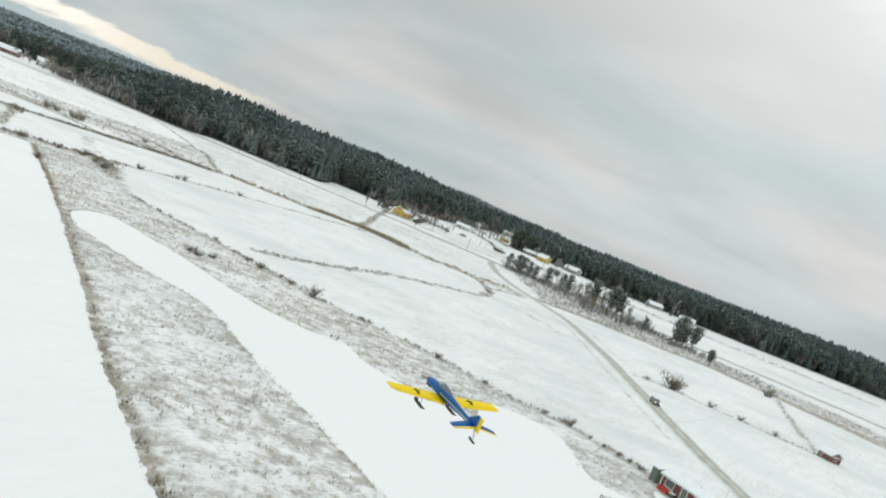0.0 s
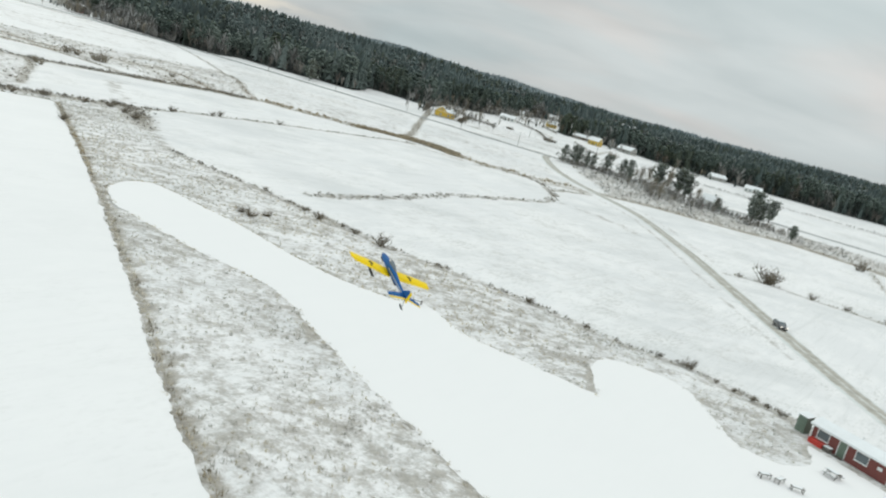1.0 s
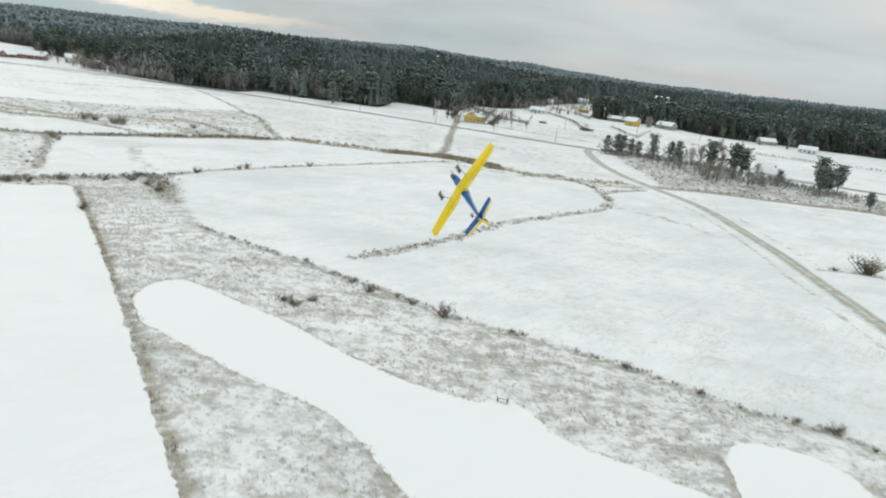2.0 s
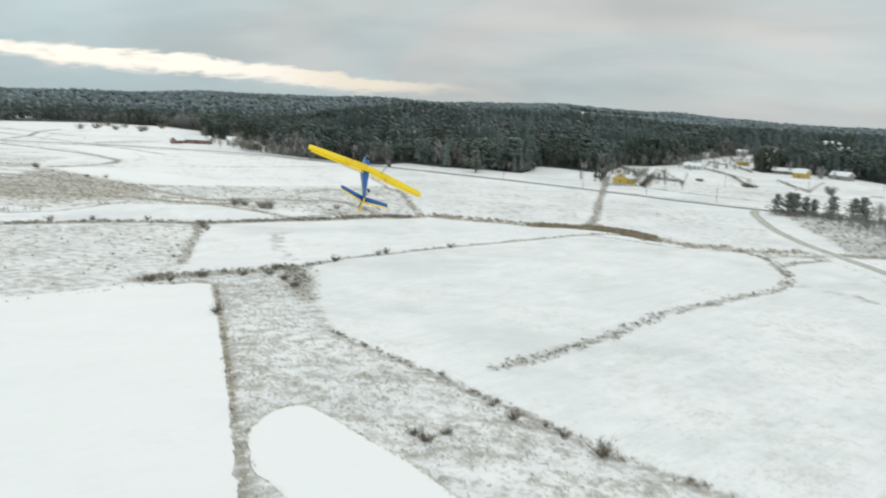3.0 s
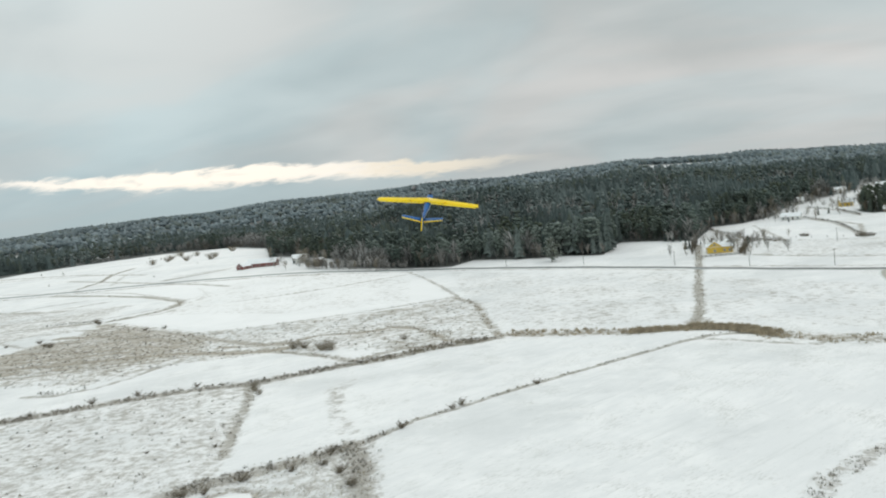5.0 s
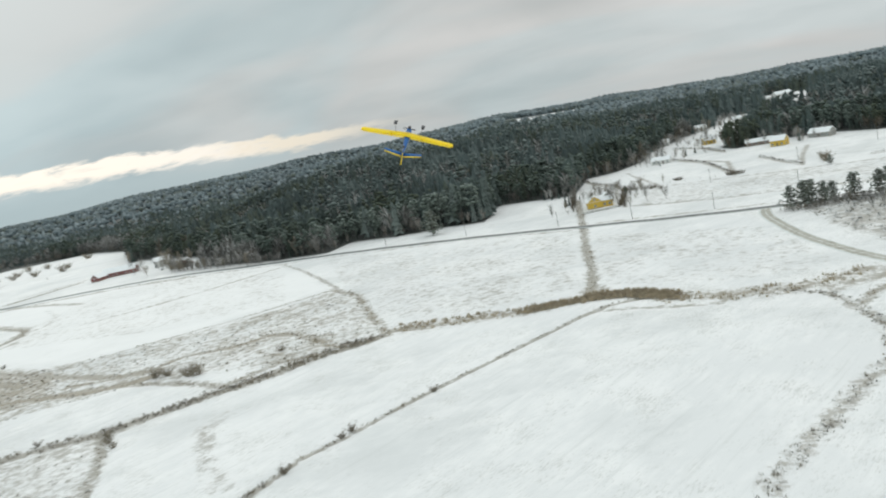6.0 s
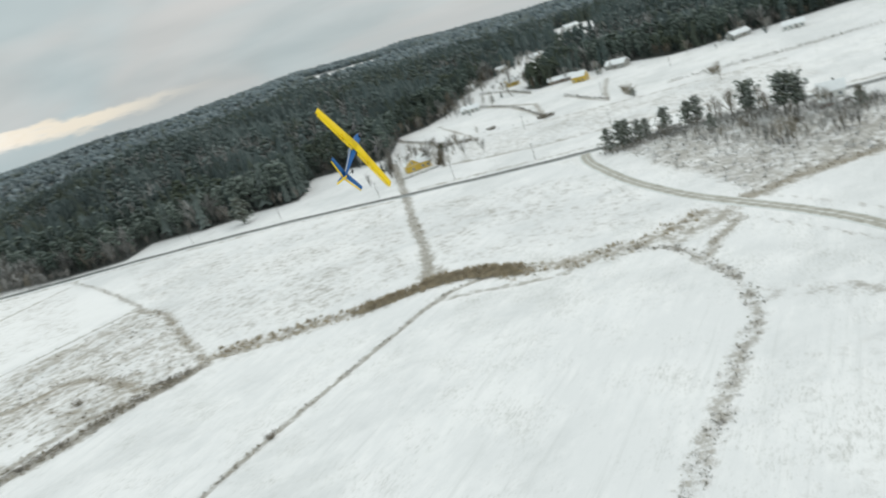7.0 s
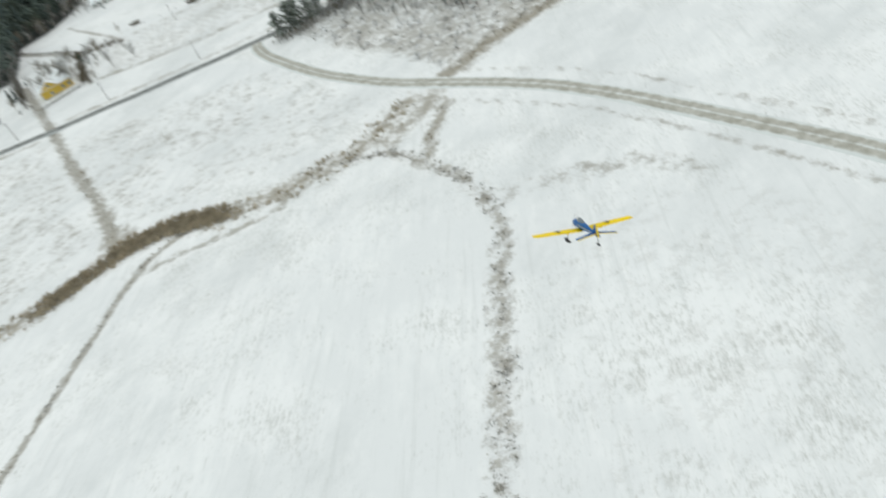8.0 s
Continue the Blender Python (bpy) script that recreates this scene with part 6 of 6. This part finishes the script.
    # tail: drooping halves, fin and rudder
    for s in (-1, 1):
        stab = part("stabiliser", loft([blade(s * x, yf, c, z, 0.007, 0, 0.72) for x, yf, c, z in ((0.012, -0.80, 0.215, 0.092), (0.18, -0.825, 0.185, 0.064), (0.335, -0.855, 0.150, 0.038), (0.345, -0.875, 0.12, 0.037))]), PLANE_BLUE, a, "blue drooping stabiliser half")
        part("elevator", loft([blade(s * x, yf, c, z, 0.006, 0.74, 1.0) for x, yf, c, z in ((0.02, -0.80, 0.225, 0.092), (0.18, -0.825, 0.195, 0.065), (0.338, -0.855, 0.158, 0.038))]), PLANE_YELLOW, stab, "yellow elevator")
    bm = bmesh.new()
    fin = [(-0.72, 0.10), (-0.83, 0.17), (-0.92, 0.235), (-0.985, 0.24), (-0.985, 0.045), (-0.90, 0.04), (-0.80, 0.06)]
    l_ = [bm.verts.new((-0.006, y, z)) for y, z in fin]
    r_ = [bm.verts.new((0.006, y, z)) for y, z in fin]
    bm.faces.new(l_)
    bm.faces.new(r_[::-1])
    for k in range(len(fin)):
        j = (k + 1) % len(fin)
        bm.faces.new((l_[j], l_[k], r_[k], r_[j]))
    part("fin", bm, PLANE_BLUE, a, "blue fin")
    part("rudder", prism(((-0.99, 0.03), (-1.055, 0.035), (-1.06, 0.235), (-0.99, 0.24)), -0.007, 0.007), PLANE_YELLOW, a, "yellow rudder")
    tail = part("tail_leg", tube(((0, -0.95, 0.04), (0, -1.0, -0.03), (0, -1.015, -0.095)), (0.006, 0.006, 0.006), 5), WIRE, a)
    part("tail_ski", loft([[(0.020 * c, y, z + 0.004 * d) for c, d in ((-1, -1), (1, -1), (1, 1), (-1, 1))] for y, z in ((-0.925, -0.080), (-0.955, -0.098), (-1.065, -0.102))]), PLANE_BLACK, tail)
    # propeller
    prop = part("propeller", tube(((0, -0.01, 0), (0, 0.03, 0)), (0.016, 0.016), 8), METAL, a, "two-bladed propeller", pose(0, 0.582, 0.045))
    part("spinner", tube(((0, 0.0, 0), (0, 0.03, 0), (0, 0.055, 0)), (0.026, 0.022, 0.003), 12), METAL, prop)
    for s in (-1, 1):
        part("blade", loft([[(s * x, 0.012 + c * w, w * d * 0.6 + 0.0) for c, d in ((-1, -1), (1, 1), (1.2, 1.1), (-0.8, -0.9))] for x, w in ((0.014, 0.008), (0.07, 0.013), (0.13, 0.006))]), PLANE_BLACK, prop, "black propeller blade")
    return a, prop


plane, propeller = aeroplane()


# ---- what moves ----
FLIGHT = [
    (0, (0.518, 9.901, 24.529), (0.9703, 0.0373, -0.0022, 0.2390)),
    (0.5, (-4.808, 20.038, 25.700), (0.9656, 0.0590, 0.0844, 0.2386)),
    (1, (-9.296, 29.969, 28.148), (0.9544, 0.0938, 0.1548, 0.2373)),
    (1.2, (-10.910, 34.011, 29.653), (0.9486, 0.1203, 0.1859, 0.2259)),
    (1.5, (-12.741, 38.899, 32.476), (0.8526, 0.0555, 0.4667, 0.2285)),
    (1.75, (-13.992, 43.122, 34.796), (0.7112, -0.0045, 0.6673, 0.2209)),
    (2, (-15.038, 47.443, 36.998), (0.5244, -0.0681, 0.8239, 0.2040)),
    (2.3, (-16.073, 52.708, 39.366), (0.2583, -0.1463, 0.9395, 0.1709)),
    (2.5, (-17.531, 56.542, 40.265), (0.0801, -0.1950, 0.9648, 0.1573)),
    (3, (-20.993, 65.053, 43.134), (-0.2146, -0.1953, 0.9503, 0.1130)),
    (3.5, (-23.244, 72.800, 47.036), (-0.0563, -0.1236, 0.9795, 0.1488)),
    (4, (-24.803, 81.938, 50.678), (-0.0275, -0.1452, 0.9807, 0.1282)),
    (4.2, (-26.460, 86.725, 50.941), (-0.0297, -0.1443, 0.9836, 0.1036)),
    (4.75, (-29.015, 99.427, 54.614), (-0.0785, -0.1357, 0.9814, 0.1104)),
    (5.3, (-30.114, 113.514, 58.486), (-0.1321, -0.1148, 0.9785, 0.1086)),
    (5.5, (-30.802, 119.662, 59.336), (-0.1568, -0.0988, 0.9759, 0.1149)),
    (6, (-32.737, 134.508, 62.008), (-0.2068, -0.0631, 0.9674, 0.1321)),
    (6.5, (-32.773, 148.486, 64.245), (-0.2602, -0.0172, 0.9557, 0.1367)),
    (7, (-30.929, 162.465, 66.948), (-0.5376, 0.0106, 0.8252, 0.1732)),
    (7.2, (-29.658, 167.481, 68.169), (-0.7420, 0.0228, 0.6397, 0.1994)),
    (7.3, (-28.792, 169.724, 68.687), (-0.8289, 0.0417, 0.5144, 0.2157)),
    (7.5, (-26.367, 174.643, 69.142), (-0.9383, 0.0686, 0.2435, 0.2356)),
    (7.7, (-22.398, 179.648, 68.718), (-0.9703, 0.0914, -0.0500, 0.2185)),
    (8, (-17.222, 187.442, 66.996), (-0.9589, 0.1560, -0.1437, 0.1884)),
]


def motions():
    """The flight, the turning propeller, and the car with its wheels."""
    walk(plane, [(t, Matrix.LocRotScale(place, Quaternion(turn), None)) for t, place, turn in FLIGHT])
    walk(propeller, [(k / FPS, pose(0, 0.582, 0.045, 0, 77.0 * k, 0)) for k in range(8 * FPS + 1)])
    road_line = soft_line(GRAVEL_LINE, 0.5)
    order = np.argsort(road_line[:, 1])
    speed = 12.6
    rows = []
    for k in range(17):
        y = CAR_START - speed * 0.5 * k
        x, x2 = np.interp((y, y - 1), road_line[order, 1], road_line[order, 0]) + CAR_SIDE
        rows.append((0.5 * k, pose(x, y, gz(x, y) + 0.14, 0, 0, 180 - math.degrees(math.atan2(x2 - x, 1)) * -1)))
    walk(car, rows)
    turn = math.degrees(speed / 0.32) / FPS
    for w, x, y in car_wheels:
        walk(w, [(k / FPS, pose(x, y, 0.32, -turn * k, 0, 0)) for k in range(8 * FPS + 1)])


CAR_START, CAR_SIDE = 185.5, 0.9
motions()
